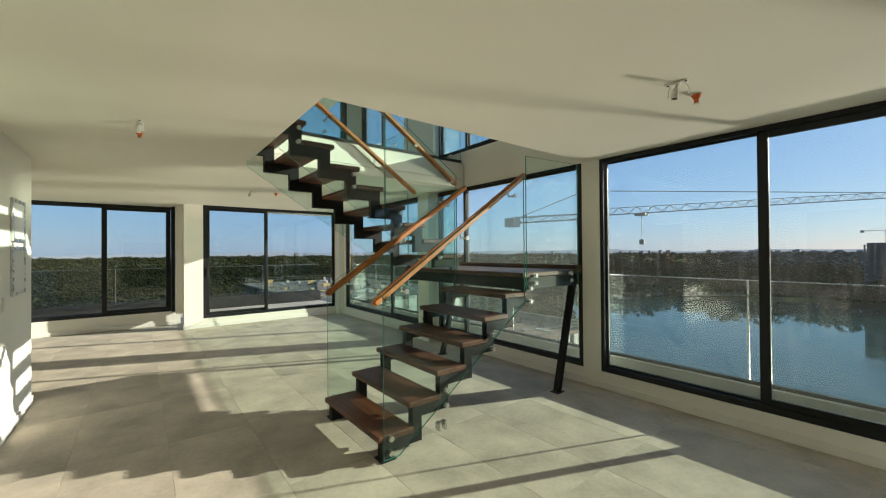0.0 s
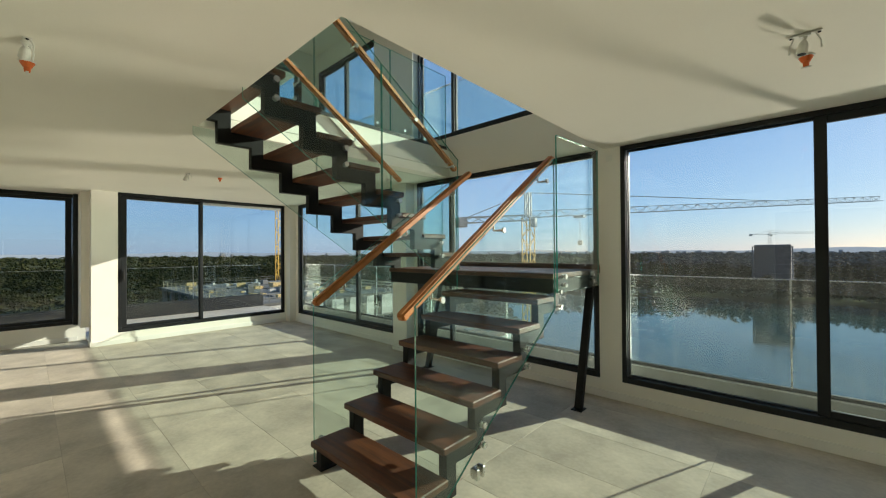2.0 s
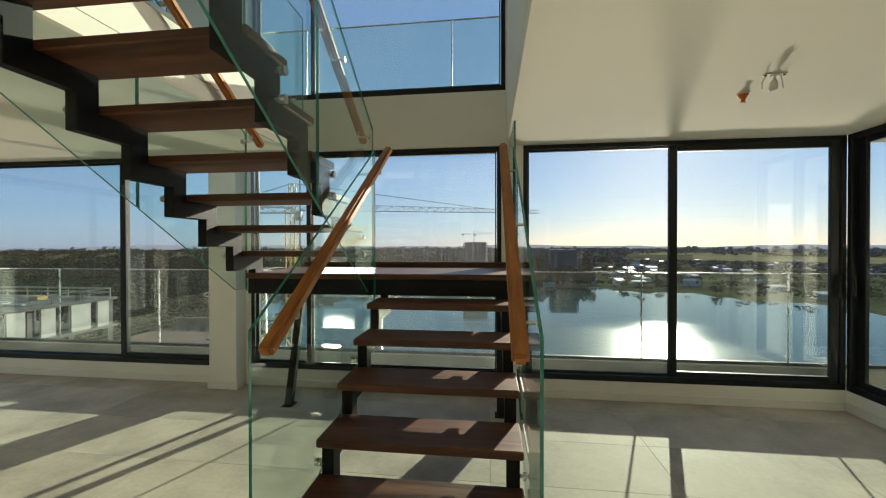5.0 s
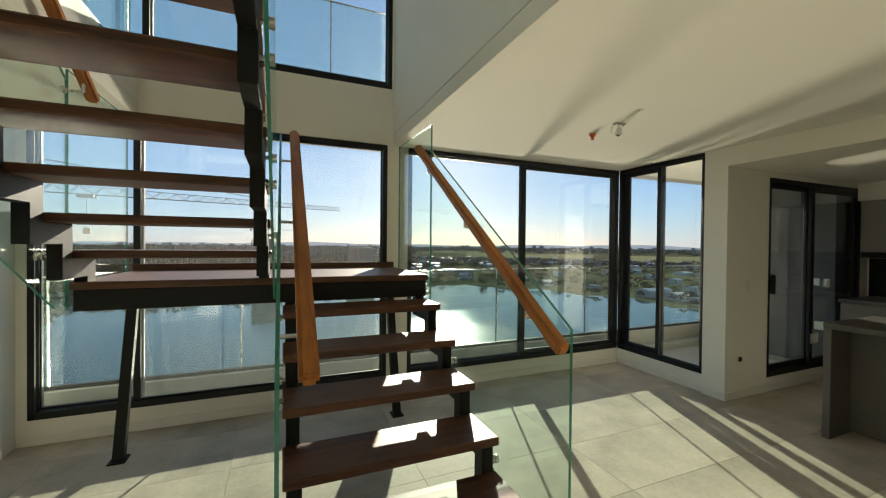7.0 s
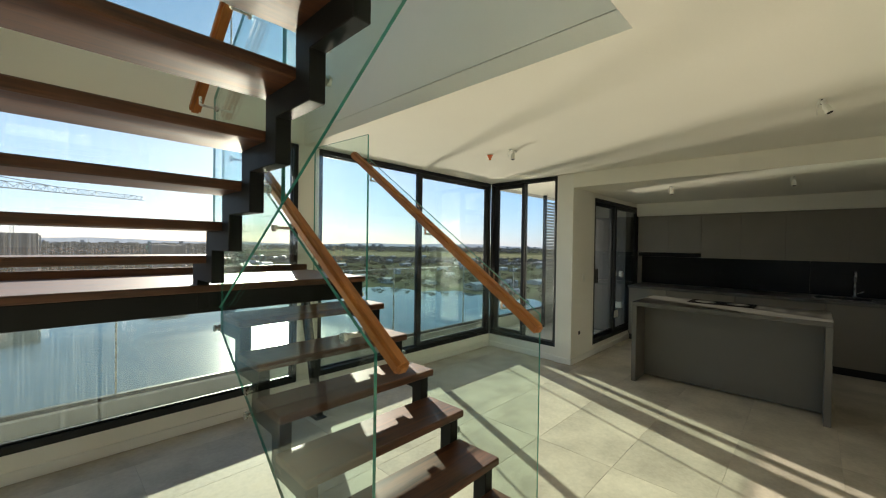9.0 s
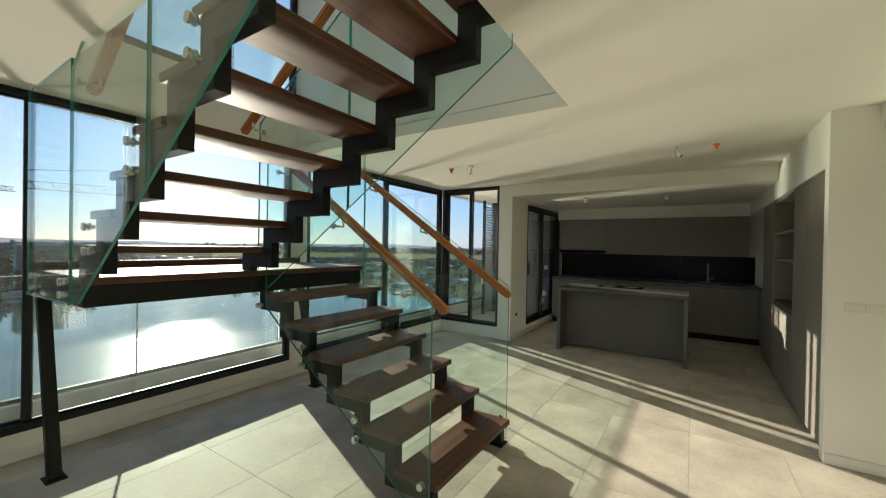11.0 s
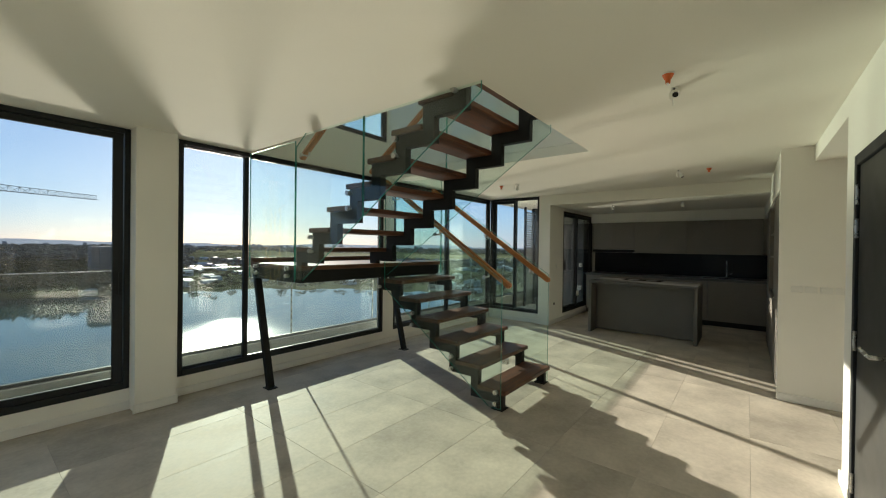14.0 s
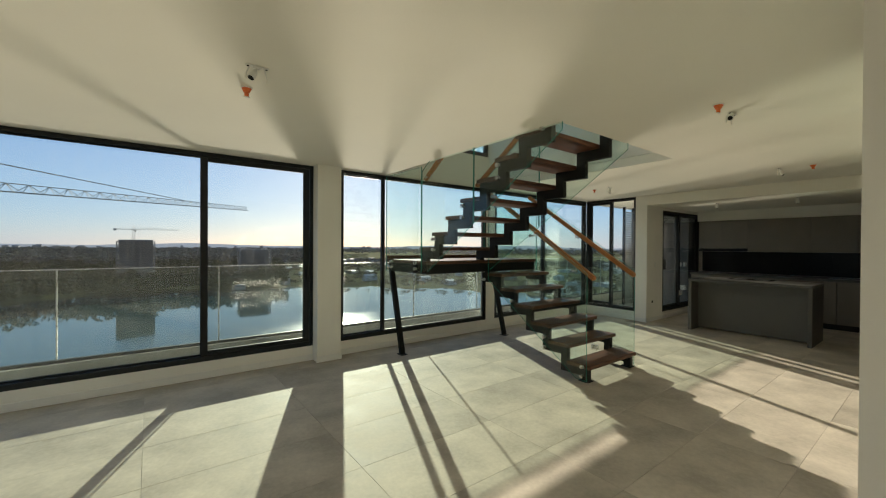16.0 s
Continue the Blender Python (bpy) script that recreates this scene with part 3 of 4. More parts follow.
for x in (-3.555, -1.62):
    lb = bmesh.new()
    bar(lb, (x, -0.46, 0.006), (x, -0.16, 1.14), 0.065, 0.05)
    part("leg", lb, STEEL, stair, "slanting black steel leg")
    part("foot_plate", boxes(((x - 0.05, -0.52, 0.0), (x + 0.05, -0.40, 0.008)), bevel=0.002), STEEL, stair)


def glass(points, x, studs=(), side_=1):
    """A sheet of tempered glass with its steel stand-off studs."""
    pn = part("glass_panel", prism(points, x - 0.006, x + 0.006, edge_slot=1), (TEMPERED, GREEN_EDGE), stair, "clear tempered glass balustrade with green edges")
    pn.visible_shadow = False
    for y, z in studs:
        sb_ = bmesh.new()
        tube(sb_, (x - side_ * 0.03, y, z), (x + side_ * 0.006, y, z), 0.009)
        tube(sb_, (x + side_ * 0.006, y, z), (x + side_ * 0.018, y, z), 0.02, 12)
        tube(sb_, (x - side_ * 0.014, y, z), (x - side_ * 0.006, y, z), 0.02, 12)
        part("standoff", sb_, CHROME, pn, "round brushed steel stand-off", smooth=False)
    return pn


lower_outline = [(-2.545, 0.02), (-2.42, 0.02), (-1.05, 0.99), (-1.05, 2.165), (-2.545, 1.165)]
lower_studs = [(Y1 + 0.09, 0.06), (Y1 + 0.09, 0.16)] + [(Y1 + G1 * i + 0.075, R1 * i + dz) for i in (2, 4, 6) for dz in (-0.09, 0.03)]
glass(lower_outline, -1.545, lower_studs, 1)
glass(lower_outline, -2.556, lower_studs, -1)
glass([(-1.03, 1.11), (-0.19, 1.11), (-0.19, 2.385), (-1.03, 2.355)], -1.535, [(-0.9, 1.16), (-0.9, 1.23), (-0.32, 1.16), (-0.32, 1.23)], 1)
glass([(-0.985, 1.115), (-0.12, 1.105), (-0.12, 2.40), (-0.985, 2.40)], -3.615, [(-0.85, 1.16), (-0.85, 1.23), (-0.25, 1.16), (-0.25, 1.23)], -1)
s2 = R2 / G2


def rake(y, base):
    return base + s2 * (-1.12 - y)


studs2 = [(Y2 - G2 * k - 0.075, LAND + R2 * k + dz) for k in (1, 3, 5, 7) for dz in (-0.03, 0.09)]
for x, sd in ((-3.615, -1), (-2.587, 1)):
    a = [(-0.995, 1.135), (-1.12, 1.135), (-1.925, rake(-1.925, 1.135)), (-1.925, rake(-1.925, 2.42)), (-0.995, 2.34)]
    b = [(-1.935, rake(-1.935, 1.135)), (-2.985, rake(-2.985, 1.135)), (-2.985, rake(-2.985, 2.42)), (-1.935, rake(-1.935, 2.42))]
    glass(a, x, [q for q in studs2 if q[0] > -1.9], sd)
    glass(b, x, [q for q in studs2 if q[0] < -1.97 and q[0] > -2.95], sd)


def handrail(x, ya, za, yb, zb, sd, at):
    hb = bmesh.new()
    bar(hb, (x, ya, za), (x, yb, zb), 0.056, 0.05)
    bmesh.ops.bevel(hb, geom=hb.edges[:], offset=0.012, segments=2, affect="EDGES")
    hr = part("handrail", hb, RAILWOOD, stair, "orange-brown timber handrail")
    for t in at:
        y, z = ya + (yb - ya) * t, za + (zb - za) * t
        kb = bmesh.new()
        tube(kb, (x, y, z - 0.03), (x, y, z - 0.075), 0.008)
        tube(kb, (x, y, z - 0.075), (x + sd * 0.085, y, z - 0.075), 0.007)
        tube(kb, (x + sd * 0.075, y, z - 0.075), (x + sd * 0.088, y, z - 0.075), 0.018, 12)
        part("rail_bracket", kb, CHROME, hr, "brushed steel rail bracket")


handrail(-2.474, -2.585, 1.10, -0.95, 2.20, -1, (0.14, 0.5, 0.86))
handrail(-1.615, -2.585, 1.10, -0.95, 2.20, 1, (0.14, 0.5, 0.86))
handrail(-2.675, -0.93, 2.26, -2.98, 2.26 + s2 * 2.05 + 0.03, 1, (0.06, 0.3, 0.6, 0.9))
handrail(-3.52, -0.93, 2.26, -2.98, 2.26 + s2 * 2.05 + 0.03, -1, (0.06, 0.3, 0.6, 0.9))

# upper balustrade round the stairwell
ub = thing("upper_balustrade", "glass balustrade round the stairwell on the upper storey", "balustrade", at=(VX0, -1.5, UP))
for y0, y1 in ((-2.9, -1.95), (-1.94, -0.99), (-0.98, -0.03)):
    part("glass_panel", prism([(y0, UP + 0.046), (y1, UP + 0.046), (y1, UP + 1.0), (y0, UP + 1.0)], VX0 - 0.052, VX0 - 0.04, edge_slot=1), (TEMPERED, GREEN_EDGE), ub)
    for y in (y0 + 0.2, y1 - 0.2):
        kb = bmesh.new()
        tube(kb, (VX0 - 0.07, y, UP + 0.09), (VX0 - 0.02, y, UP + 0.09), 0.016, 12)
        part("clamp", kb, CHROME, ub, "round brushed steel glass clamp")
part("base_channel", boxes(((VX0 - 0.066, -2.93, UP + 0.001), (VX0 - 0.028, -0.02, UP + 0.045)), bevel=0.003), ALU, ub, "anthracite base channel")

cl = bmesh.new()
for dy in (0.0, 0.055):
    add_box(cl, (-1.575, -2.075 + dy, 0.09), (-1.525, -2.05 + dy, 0.155), 0.004)
add_box(cl, (-1.58, -2.075, 0.10), (-1.568, -1.995, 0.15), 0.003)
part("glass_clamp", cl, CHROME, stair, "bright steel glass clamp at the foot")


# ---- kitchen ----
def cabinet(name, a, b, doors, axis, label, handle_gap=0.003):
    """A cabinet body with flat doors on its front; axis: 0 front faces -x, 1 front faces +y."""
    c = thing(name, label, "cabinet", at=((a[0] + b[0]) / 2, (a[1] + b[1]) / 2, a[2]))
    if axis == 0:
        part("body", boxes(((a[0] + 0.022, a[1], a[2]), b), bevel=0.001), FRONT, c)
        n = len(doors) - 1
        for i in range(n):
            part("cabinet_door", boxes(((a[0], doors[i] + 0.0006, a[2] + 0.003), (a[0] + 0.019, doors[i + 1] - 0.0006, b[2] - 0.003)), bevel=0.0007), FRONT, c)
    else:
        part("body", boxes((a, (b[0], b[1] - 0.022, b[2])), bevel=0.001), FRONT, c)
        for i in range(len(doors) - 1):
            part("cabinet_door", boxes(((doors[i] + 0.0009, b[1] - 0.019, a[2] + 0.003), (doors[i + 1] - 0.0009, b[1], b[2] - 0.003)), bevel=0.0007), FRONT, c)
    return c


KX = 3.40
for y0, y1 in ((-4.58, -3.65), (-3.65, -2.75), (-2.75, -1.90), (-1.90, -1.35)):
    cabinet("base_cabinet", (KX, y0 + 0.002, 0.10), (4.09, y1 - 0.002, 0.855), [y0 + 0.004, (y0 + y1) / 2, y1 - 0.004], 0, "matt dark grey base cabinet under the black worktop")["group"] = "base cabinets along the kitchen wall"
part("plinth", boxes(((KX + 0.06, -4.58, 0.0), (4.0, -1.35, 0.098))), GASKET)
tagged(bpy.data.objects["plinth"], "black recessed plinth under the base cabinets", "plinth")
tagged(part("worktop", boxes(((KX - 0.02, -4.60, 0.857), (4.095, -1.34, 0.90)), bevel=0.003), DARKSTONE), "dark stone worktop along the kitchen wall", "worktop")
for y0, y1, z0 in ((-2.27, -1.36, 1.44), (-3.25, -2.27, 1.365), (-4.47, -3.25, 1.365)):
    cabinet("upper_cabinet", (3.80, y0 + 0.0005, z0), (4.09, y1 - 0.0005, 2.045), [y0 + 0.0004, (y0 + y1) / 2, y1 - 0.0004], 0, "matt dark grey handleless upper cabinet under the bulkhead")["group"] = "upper cabinets along the kitchen wall"
splash = thing("splashback", "glossy black splashback between worktop and cabinets", "splashback", at=(4.09, -2.96, 0.904))
for y0, y1 in ((-4.58, -3.5), (-3.499, -2.42), (-2.419, -1.34)):
    part("glass_panel", boxes(((4.082, y0, 0.904), (4.098, y1, 1.362)), bevel=0.0006), BLACK, splash)
hood = thing("extractor_hood", "black built-in extractor hood beneath the upper cabinet", "extractor hood", at=(3.9, -1.8, 1.36))
part("body", boxes(((3.79, -2.265, 1.375), (4.08, -1.37, 1.436)), bevel=0.003), BLACK, hood)
part("grille", boxes(*[((3.84, -2.2 + 0.16 * i, 1.368), (4.04, -2.06 + 0.16 * i, 1.3745)) for i in range(5)]), STEEL, hood)
sink = thing("sink", "stainless steel inset sink in the dark worktop", "sink", at=(3.75, -3.8, 0.9))
part("rim", boxes(((3.55, -4.08, 0.9005), (3.95, -4.05, 0.905)), ((3.55, -3.55, 0.9005), (3.95, -3.52, 0.905)), ((3.55, -4.05, 0.9005), (3.58, -3.55, 0.905)), ((3.92, -4.05, 0.9005), (3.95, -3.55, 0.905)), bevel=0.001), CHROME, sink)
part("basin", boxes(((3.58, -4.05, 0.9008), (3.92, -3.55, 0.9026))), STEEL, sink)
tap = thing("faucet", "tall chrome swan-neck faucet behind the sink", "faucet", at=(3.98, -3.92, 0.9))
fb = bmesh.new()
tube(fb, (3.98, -3.92, 0.9), (3.98, -3.92, 0.93), 0.025, 14)
tube(fb, (3.98, -3.92, 0.93), (3.98, -3.92, 1.17), 0.011)
prev = Vector((3.98, -3.92, 1.17))
for i in range(1, 9):
    a = math.pi * i / 8
    q = Vector((3.98 - 0.07 + 0.07 * math.cos(a), -3.92, 1.17 + 0.07 * math.sin(a)))
    tube(fb, prev, q, 0.010)
    prev = q
tube(fb, prev, prev - Vector((0, 0, 0.05)), 0.011)
part("spout", fb, CHROME, tap, smooth=True)
fb = bmesh.new()
tube(fb, (3.98, -3.945, 0.96), (3.98, -4.0, 0.99), 0.007)
part("lever", fb, CHROME, tap)

island = thing("kitchen_island", "matt dark grey kitchen island with waterfall stone ends", "kitchen island", at=(1.8, -2.86, 0))
part("worktop", boxes(((1.36, -3.665, 0.855), (2.16, -2.055, 0.90)), bevel=0.003), DARKSTONE, island, "dark stone worktop catching a strip of sun")
for y0, y1 in ((-3.664, -3.615), (-2.105, -2.056)):
    part("side_panel", boxes(((1.362, y0, 0.0), (2.158, y1, 0.854)), bevel=0.003), ISLAND, island)
part("front_panel", boxes(((1.66, -3.614, 0.02), (1.69, -2.106, 0.854))), ISLAND, island)
part("body", boxes(((1.69, -3.612, 0.10), (2.14, -2.108, 0.852))), ISLAND, island)
hob = thing("hob", "black glass induction hob set in the island worktop", "hob", at=(2.0, -2.75, 0.9))
part("plate", boxes(((1.80, -3.1, 0.9005), (2.12, -2.5, 0.906)), bevel=0.002), BLACK, hob)
for y in (-2.95, -2.65):
    rb = bmesh.new()
    tube(rb, (1.96, y, 0.906), (1.96, y, 0.9068), 0.1, 24)
    part("cooking_zone", rb, DARKSTONE, hob)

# tall units with an open shelf bay
for x0, x1 in ((-0.44, 0.05), (0.05, 0.55)):
    cabinet("tall_cabinet", (x0 + 0.001, -5.09, 0.06), (x1 - 0.001, -4.485, 2.05), [x0 + 0.003, x1 - 0.003], 1, "full-height matt dark grey cabinet")["group"] = "tall cabinets"
bay = thing("shelf_unit", "dark grey open shelf bay with a worktop niche", "shelf unit", at=(1.1, -4.8, 0))
part("side_panel", boxes(((0.552, -5.09, 0.06), (0.575, -4.487, 2.05))), FRONT, bay)
part("side_panel", boxes(((1.62, -5.09, 0.06), (1.66, -4.487, 2.05))), FRONT, bay)
part("back_panel", boxes(((0.576, -5.09, 0.91), (1.619, -5.07, 2.05))), FRONT, bay)
part("lower_body", boxes(((0.577, -5.088, 0.06), (1.618, -4.51, 0.868))), FRONT, bay)
for i in range(2):
    part("cabinet_door", boxes(((0.58 + 0.519 * i, -4.509, 0.065), (1.097 + 0.519 * i, -4.487, 0.865)), bevel=0.0015), FRONT, bay)
for z in (0.87, 1.36, 1.66, 2.02):
    part("shelf", boxes(((0.577, -5.068, z), (1.618, -4.495, z + (0.04 if z < 1 else 0.022))), bevel=0.002), DARKSTONE if z < 1 else FRONT, bay)
cabinet("tall_cabinet", (1.662, -5.09, 0.06), (2.4, -4.485, 2.05), [1.665, 2.397], 1, "full-height matt dark grey cabinet")["group"] = "tall cabinets"
cabinet("corner_cabinet", (2.403, -5.09, 0.06), (3.36, -4.585, 0.855), [2.406, 3.357], 1, "dark grey corner base cabinet")
tagged(part("plinth", boxes(((-0.44, -5.05, 0.0), (3.36, -4.60, 0.058))), GASKET), "black recessed plinth under the tall cabinets", "plinth")


# ---- ceiling lamp points ----
def lamp_point(tilt, axis):
    lp = thing("lamp_holder", "bare white lamp socket hanging from a ceiling plate", "lamp holder", at=(0, 0, 0), group="ceiling lamp points")
    b = bmesh.new()
    add_box(b, (-0.06, -0.017, -0.006), (0.06, 0.017, -0.001), 0.003)
    tube(b, (0, 0, -0.006), (0, 0, -0.014), 0.024, 16, 0.018)
    part("ceiling_plate", b, PLASTIC, lp)
    for x in (-0.048, 0.048):
        b = bmesh.new()
        tube(b, (x, 0, -0.005), (x, 0, -0.010), 0.006, 8)
        part("screw", b, STEEL, lp)
        b = bmesh.new()
        tube(b, (x * 0.8, 0.010, -0.006), (x * 1.1, 0.022, -0.035), 0.0035, 6)
        tube(b, (x * 1.1, 0.022, -0.034), (x * 1.15, 0.018, -0.075), 0.0035, 6)
        part("wire", b, PLASTIC, lp)
    d = Vector((math.sin(tilt) * math.cos(axis), math.sin(tilt) * math.sin(axis), -math.cos(tilt)))
    b = bmesh.new()
    tube(b, (0, 0, -0.010), d * 0.04, 0.006, 8)
    tube(b, (0.01, 0.004, -0.010), d * 0.04, 0.003, 6)
    part("cable", b, PLASTIC, lp)
    b = bmesh.new()
    tube(b, d * 0.034, d * 0.05, 0.012, 14, 0.019)
    tube(b, d * 0.05, d * 0.094, 0.019, 16, 0.022)
    part("socket", b, PLASTIC, lp, smooth=False)
    b = bmesh.new()
    tube(b, d * 0.0935, d * 0.0955, 0.016, 14)
    part("contact", b, STEEL, lp)
    return lp


def cap():
    cp = thing("outlet_cap", "orange plastic ceiling outlet cap with white clip", "outlet cap", at=(0, 0, 0), group="orange ceiling caps")
    b = bmesh.new()
    tube(b, (0, 0, -0.001), (0, 0, -0.006), 0.036, 18)
    part("ring", b, PLASTIC, cp)
    b = bmesh.new()
    tube(b, (0, 0, -0.006), (0, 0, -0.03), 0.03, 12, 0.018)
    tube(b, (0, 0, -0.03), (0, 0, -0.055), 0.014, 10, 0.012)
    part("plug", b, ORANGE, cp)
    b = boxes(((-0.02, -0.006, -0.062), (0.02, 0.006, -0.055)), bevel=0.002)
    part("clip", b, PLASTIC, cp)
    return cp


l0, c0 = lamp_point(radians(8), radians(200)), cap()
spots = [((-0.10, -1.40, CEIL), (-0.095, -1.115, CEIL)), ((0.08, -3.55, CEIL), (0.07, -3.86, CEIL)), ((-2.78, -3.87, CEIL), (-3.06, -3.87, CEIL)), ((-5.75, -2.50, CEIL), (-5.74, -2.14, CEIL))]
for i, (a, b) in enumerate(spots):
    if i == 0:
        l0.location, c0.location = Vector(a) * U, Vector(b) * U
    else:
        lamp_point(radians((0, 25, 55, 30)[i]), radians((0, 250, 188, 215)[i])).location = Vector(a) * U
        again(c0, b)
for a in ((2.03, -2.27, 2.26), (2.05, -3.37, 2.26)):
    again(l0, a)


# ---- switches, sockets, panels on the walls ----
def plate(name, label, at, size, rot, keys, mat=PLASTIC):
    """A wall plate with its rocker keys; rot: turn about z, facing -y at 0."""
    p = thing(name, label, "switch" if "switch" in name else "socket", at=at, group="")
    m = Matrix.Translation(at) @ Matrix.Rotation(rot, 4, "Z")
    w, h = size
    bm = boxes(((-w / 2, -0.009, -h / 2), (w / 2, 0.0, h / 2)), bevel=0.003)
    bmesh.ops.transform(bm, matrix=m, verts=bm.verts)
    part("cover", bm, mat, p)
    for i in range(keys):
        x0 = -w * 0.36 + w * 0.72 * i / keys
        bm = boxes(((x0 + 0.002, -0.012, -h * 0.3), (x0 + w * 0.72 / keys - 0.002, -0.0092, h * 0.3)), bevel=0.001)
        bmesh.ops.transform(bm, matrix=m, verts=bm.verts)
        part("key", bm, mat, p)
    return p


W_ = radians(-90)
for y in (-4.612, -4.713, -4.815, -4.916):
    plate("light_switch", "white plastic light switch on the corridor wall", (-0.55, y, 1.09), (0.085, 0.06), W_, 2)
plate("wall_socket", "white plastic power socket low on the corridor wall", (-0.55, -5.02, 0.315), (0.075, 0.11), W_, 1)
plate("wall_socket", "small dark outlet low beside the terrace door", (1.62, -1.32, 0.38), (0.045, 0.045), 0, 1, GASKET)
plate("light_switch", "white plastic light switch beside the terrace door", (1.72, -1.32, 1.1), (0.06, 0.10), 0, 1)
for y in (-1.15, -1.05):
    plate("wall_socket", "white plastic socket on the grey terrace wall", (3.5985, y, 1.06), (0.06, 0.09), W_, 1)
plate("light_switch", "white plastic light switch on the entrance wall", (-3.72, -4.72, 1.08), (0.07, 0.11), radians(180), 1)
plate("wall_sensor", "small white sensor plate under the ceiling", (-1.49, 0.0, 2.34), (0.06, 0.06), 0, 1)
for z0, z1 in ((1.58, 1.95), (1.12, 1.54)):
    e = thing("electrical_panel", "flush metal electrical panel with glossy cover on the entrance wall", "electrical panel", at=(-4.15, -4.72, z0))
    part("rim", boxes(((-4.37, -4.72, z0), (-4.34, -4.700, z1)), ((-3.96, -4.72, z0), (-3.93, -4.700, z1)), ((-4.34, -4.72, z0), (-3.96, -4.700, z0 + 0.03)), ((-4.34, -4.72, z1 - 0.03), (-3.96, -4.700, z1)), bevel=0.004), CHROME, e)
    part("cover", boxes(((-4.339, -4.719, z0 + 0.031), (-3.961, -4.706, z1 - 0.031)), bevel=0.002), PLASTIC, e)

for x, z, w, h in ((2.96, 0.47, 0.16, 0.11), (3.22, 1.07, 0.06, 0.08)):
    tagged(part("paper_label", boxes(((x - w / 2, -1.312, z - h / 2), (x + w / 2, -1.3095, z + h / 2))), PLASTIC), "small white paper label stuck on the door glass", "label")


# ---- ledge, balustrades and terraces outside ----
structure("lake_ledge", boxes(((-8.6, 0.1, -0.3), (6.0, 0.42, 0.12)), ((-8.6, 0.24, 0.12), (6.0, 0.36, 0.30)), bevel=0.005), CONCRETE, "grey concrete ledge with kerb along the lake front", "ledge")


def balustrade(name, p, q, n, z0, z1, label):
    """Glass sheets in a bottom channel with a slim top rail, from p to q."""
    p, q = Vector(p), Vector(q)
    r = thing(name, label, "balustrade", at=((p.x + q.x) / 2, (p.y + q.y) / 2, z0))
    d = (q - p) / n
    u = d.normalized()
    w = Vector((-u.y, u.x)) * 0.006

    def sheet(a, b, za, zb, half, mat, nm):
        bm = bmesh.new()
        v = [bm.verts.new((*(c + s * half / 0.006 * w), z)) for z in (za, zb) for c, s in ((a, -1), (b, -1), (b, 1), (a, 1))]
        for f in ((0, 1, 2, 3), (7, 6, 5, 4), (0, 4, 5, 1), (1, 5, 6, 2), (2, 6, 7, 3), (3, 7, 4, 0)):
            bm.faces.new([v[i] for i in f])
        bmesh.ops.recalc_face_normals(bm, faces=bm.faces[:])
        return part(nm, bm, mat, r)

    for i in range(n):
        sheet(p + d * i + u * 0.008, p + d * (i + 1) - u * 0.008, z0 + 0.03, z1, 0.006, DUSTY, "glass_panel")
        if i:
            sheet(p + d * i - u * 0.006, p + d * i + u * 0.006, z0 + 0.03, z1, 0.007, CHROME, "joint")
    sheet(p, q, z1, z1 + 0.008, 0.009, CHROME, "top_rail")
    sheet(p, q, z0, z0 + 0.03, 0.02, ALU, "bottom_channel")
    return r


balustrade("balcony_balustrade", (-8.29, 0.30), (5.21, 0.30), 10, 0.30, 1.19, "frameless glass balustrade on the lake ledge")
balustrade("balcony_balustrade", (-8.6, 0.28), (6.0, 0.28), 9, UP + 0.2, UP + 1.05, "frameless glass balustrade outside the upper storey")
structure("upper_ledge", boxes(((-9.2, 0.1, CEIL + 0.02), (6.0, 0.40, UP + 0.19))), PALE, "pale rendered ledge of the upper storey", "ledge")

structure("terrace_far", boxes(((-11.0, -7.6, -0.3), (-9.1, 0.5, 0.02)), ((-9.1, -3.2, -0.3), (-8.28, 0.5, 0.02))), DECKING, "pale stone floor of the far terrace", "terrace")
# kerb in the same near-black as the window frames
structure("terrace_kerb", boxes(((-11.0, -7.6, 0.02), (-10.86, 0.5, 0.31)), bevel=0.006), ALU, "near-black kerb of the far terrace", "kerb")
balustrade("terrace_balustrade", (-10.92, -7.5), (-10.92, 0.45), 5, 0.31, 1.12, "frameless glass balustrade of the far terrace")
structure("terrace_side", boxes(((1.52, -1.22, -0.3), (6.0, 0.1, 0.03))), DECKING, "pale stone floor of the side terrace", "terrace")
structure("terrace_side_roof", boxes(((1.43, -1.3, CEIL + 0.004), (6.0, 0.09, CEIL + 0.3))), PAINT, "white soffit over the side terrace", "soffit")
lv = thing("louvre_screen", "pale grey horizontal louvre screen at the terrace edge", "louvre screen", at=(3.33, 0.03, 0.03))
for x in (3.10, 3.57):
    part("post", boxes(((x - 0.02, 0.0, 0.03), (x + 0.02, 0.06, 2.44)), bevel=0.003), ALU, lv)
for i in range(42):
    bm = boxes(((3.12, -0.03, -0.004), (3.55, 0.03, 0.004)), bevel=0.0)
    bmesh.ops.transform(bm, matrix=Matrix.Translation((0, 0.03, 0.10 + 0.054 * i)) @ Matrix.Rotation(radians(38), 4, "X"), verts=bm.verts)
    part("slat", bm, SCREEN, lv)
structure("wall_terrace_end", boxes(((3.6, -1.22, 0.03), (4.12, 0.1, CEIL))), GREYWALL, "grey rendered end wall of the side terrace", "wall")
bx = thing("service_box", "white plastic service box low on the terrace wall", "service box", at=(3.55, -1.1, 0.5))
part("case", boxes(((3.53, -1.19, 0.48), (3.5995, -1.06, 0.58)), bevel=0.006), PLASTIC, bx)
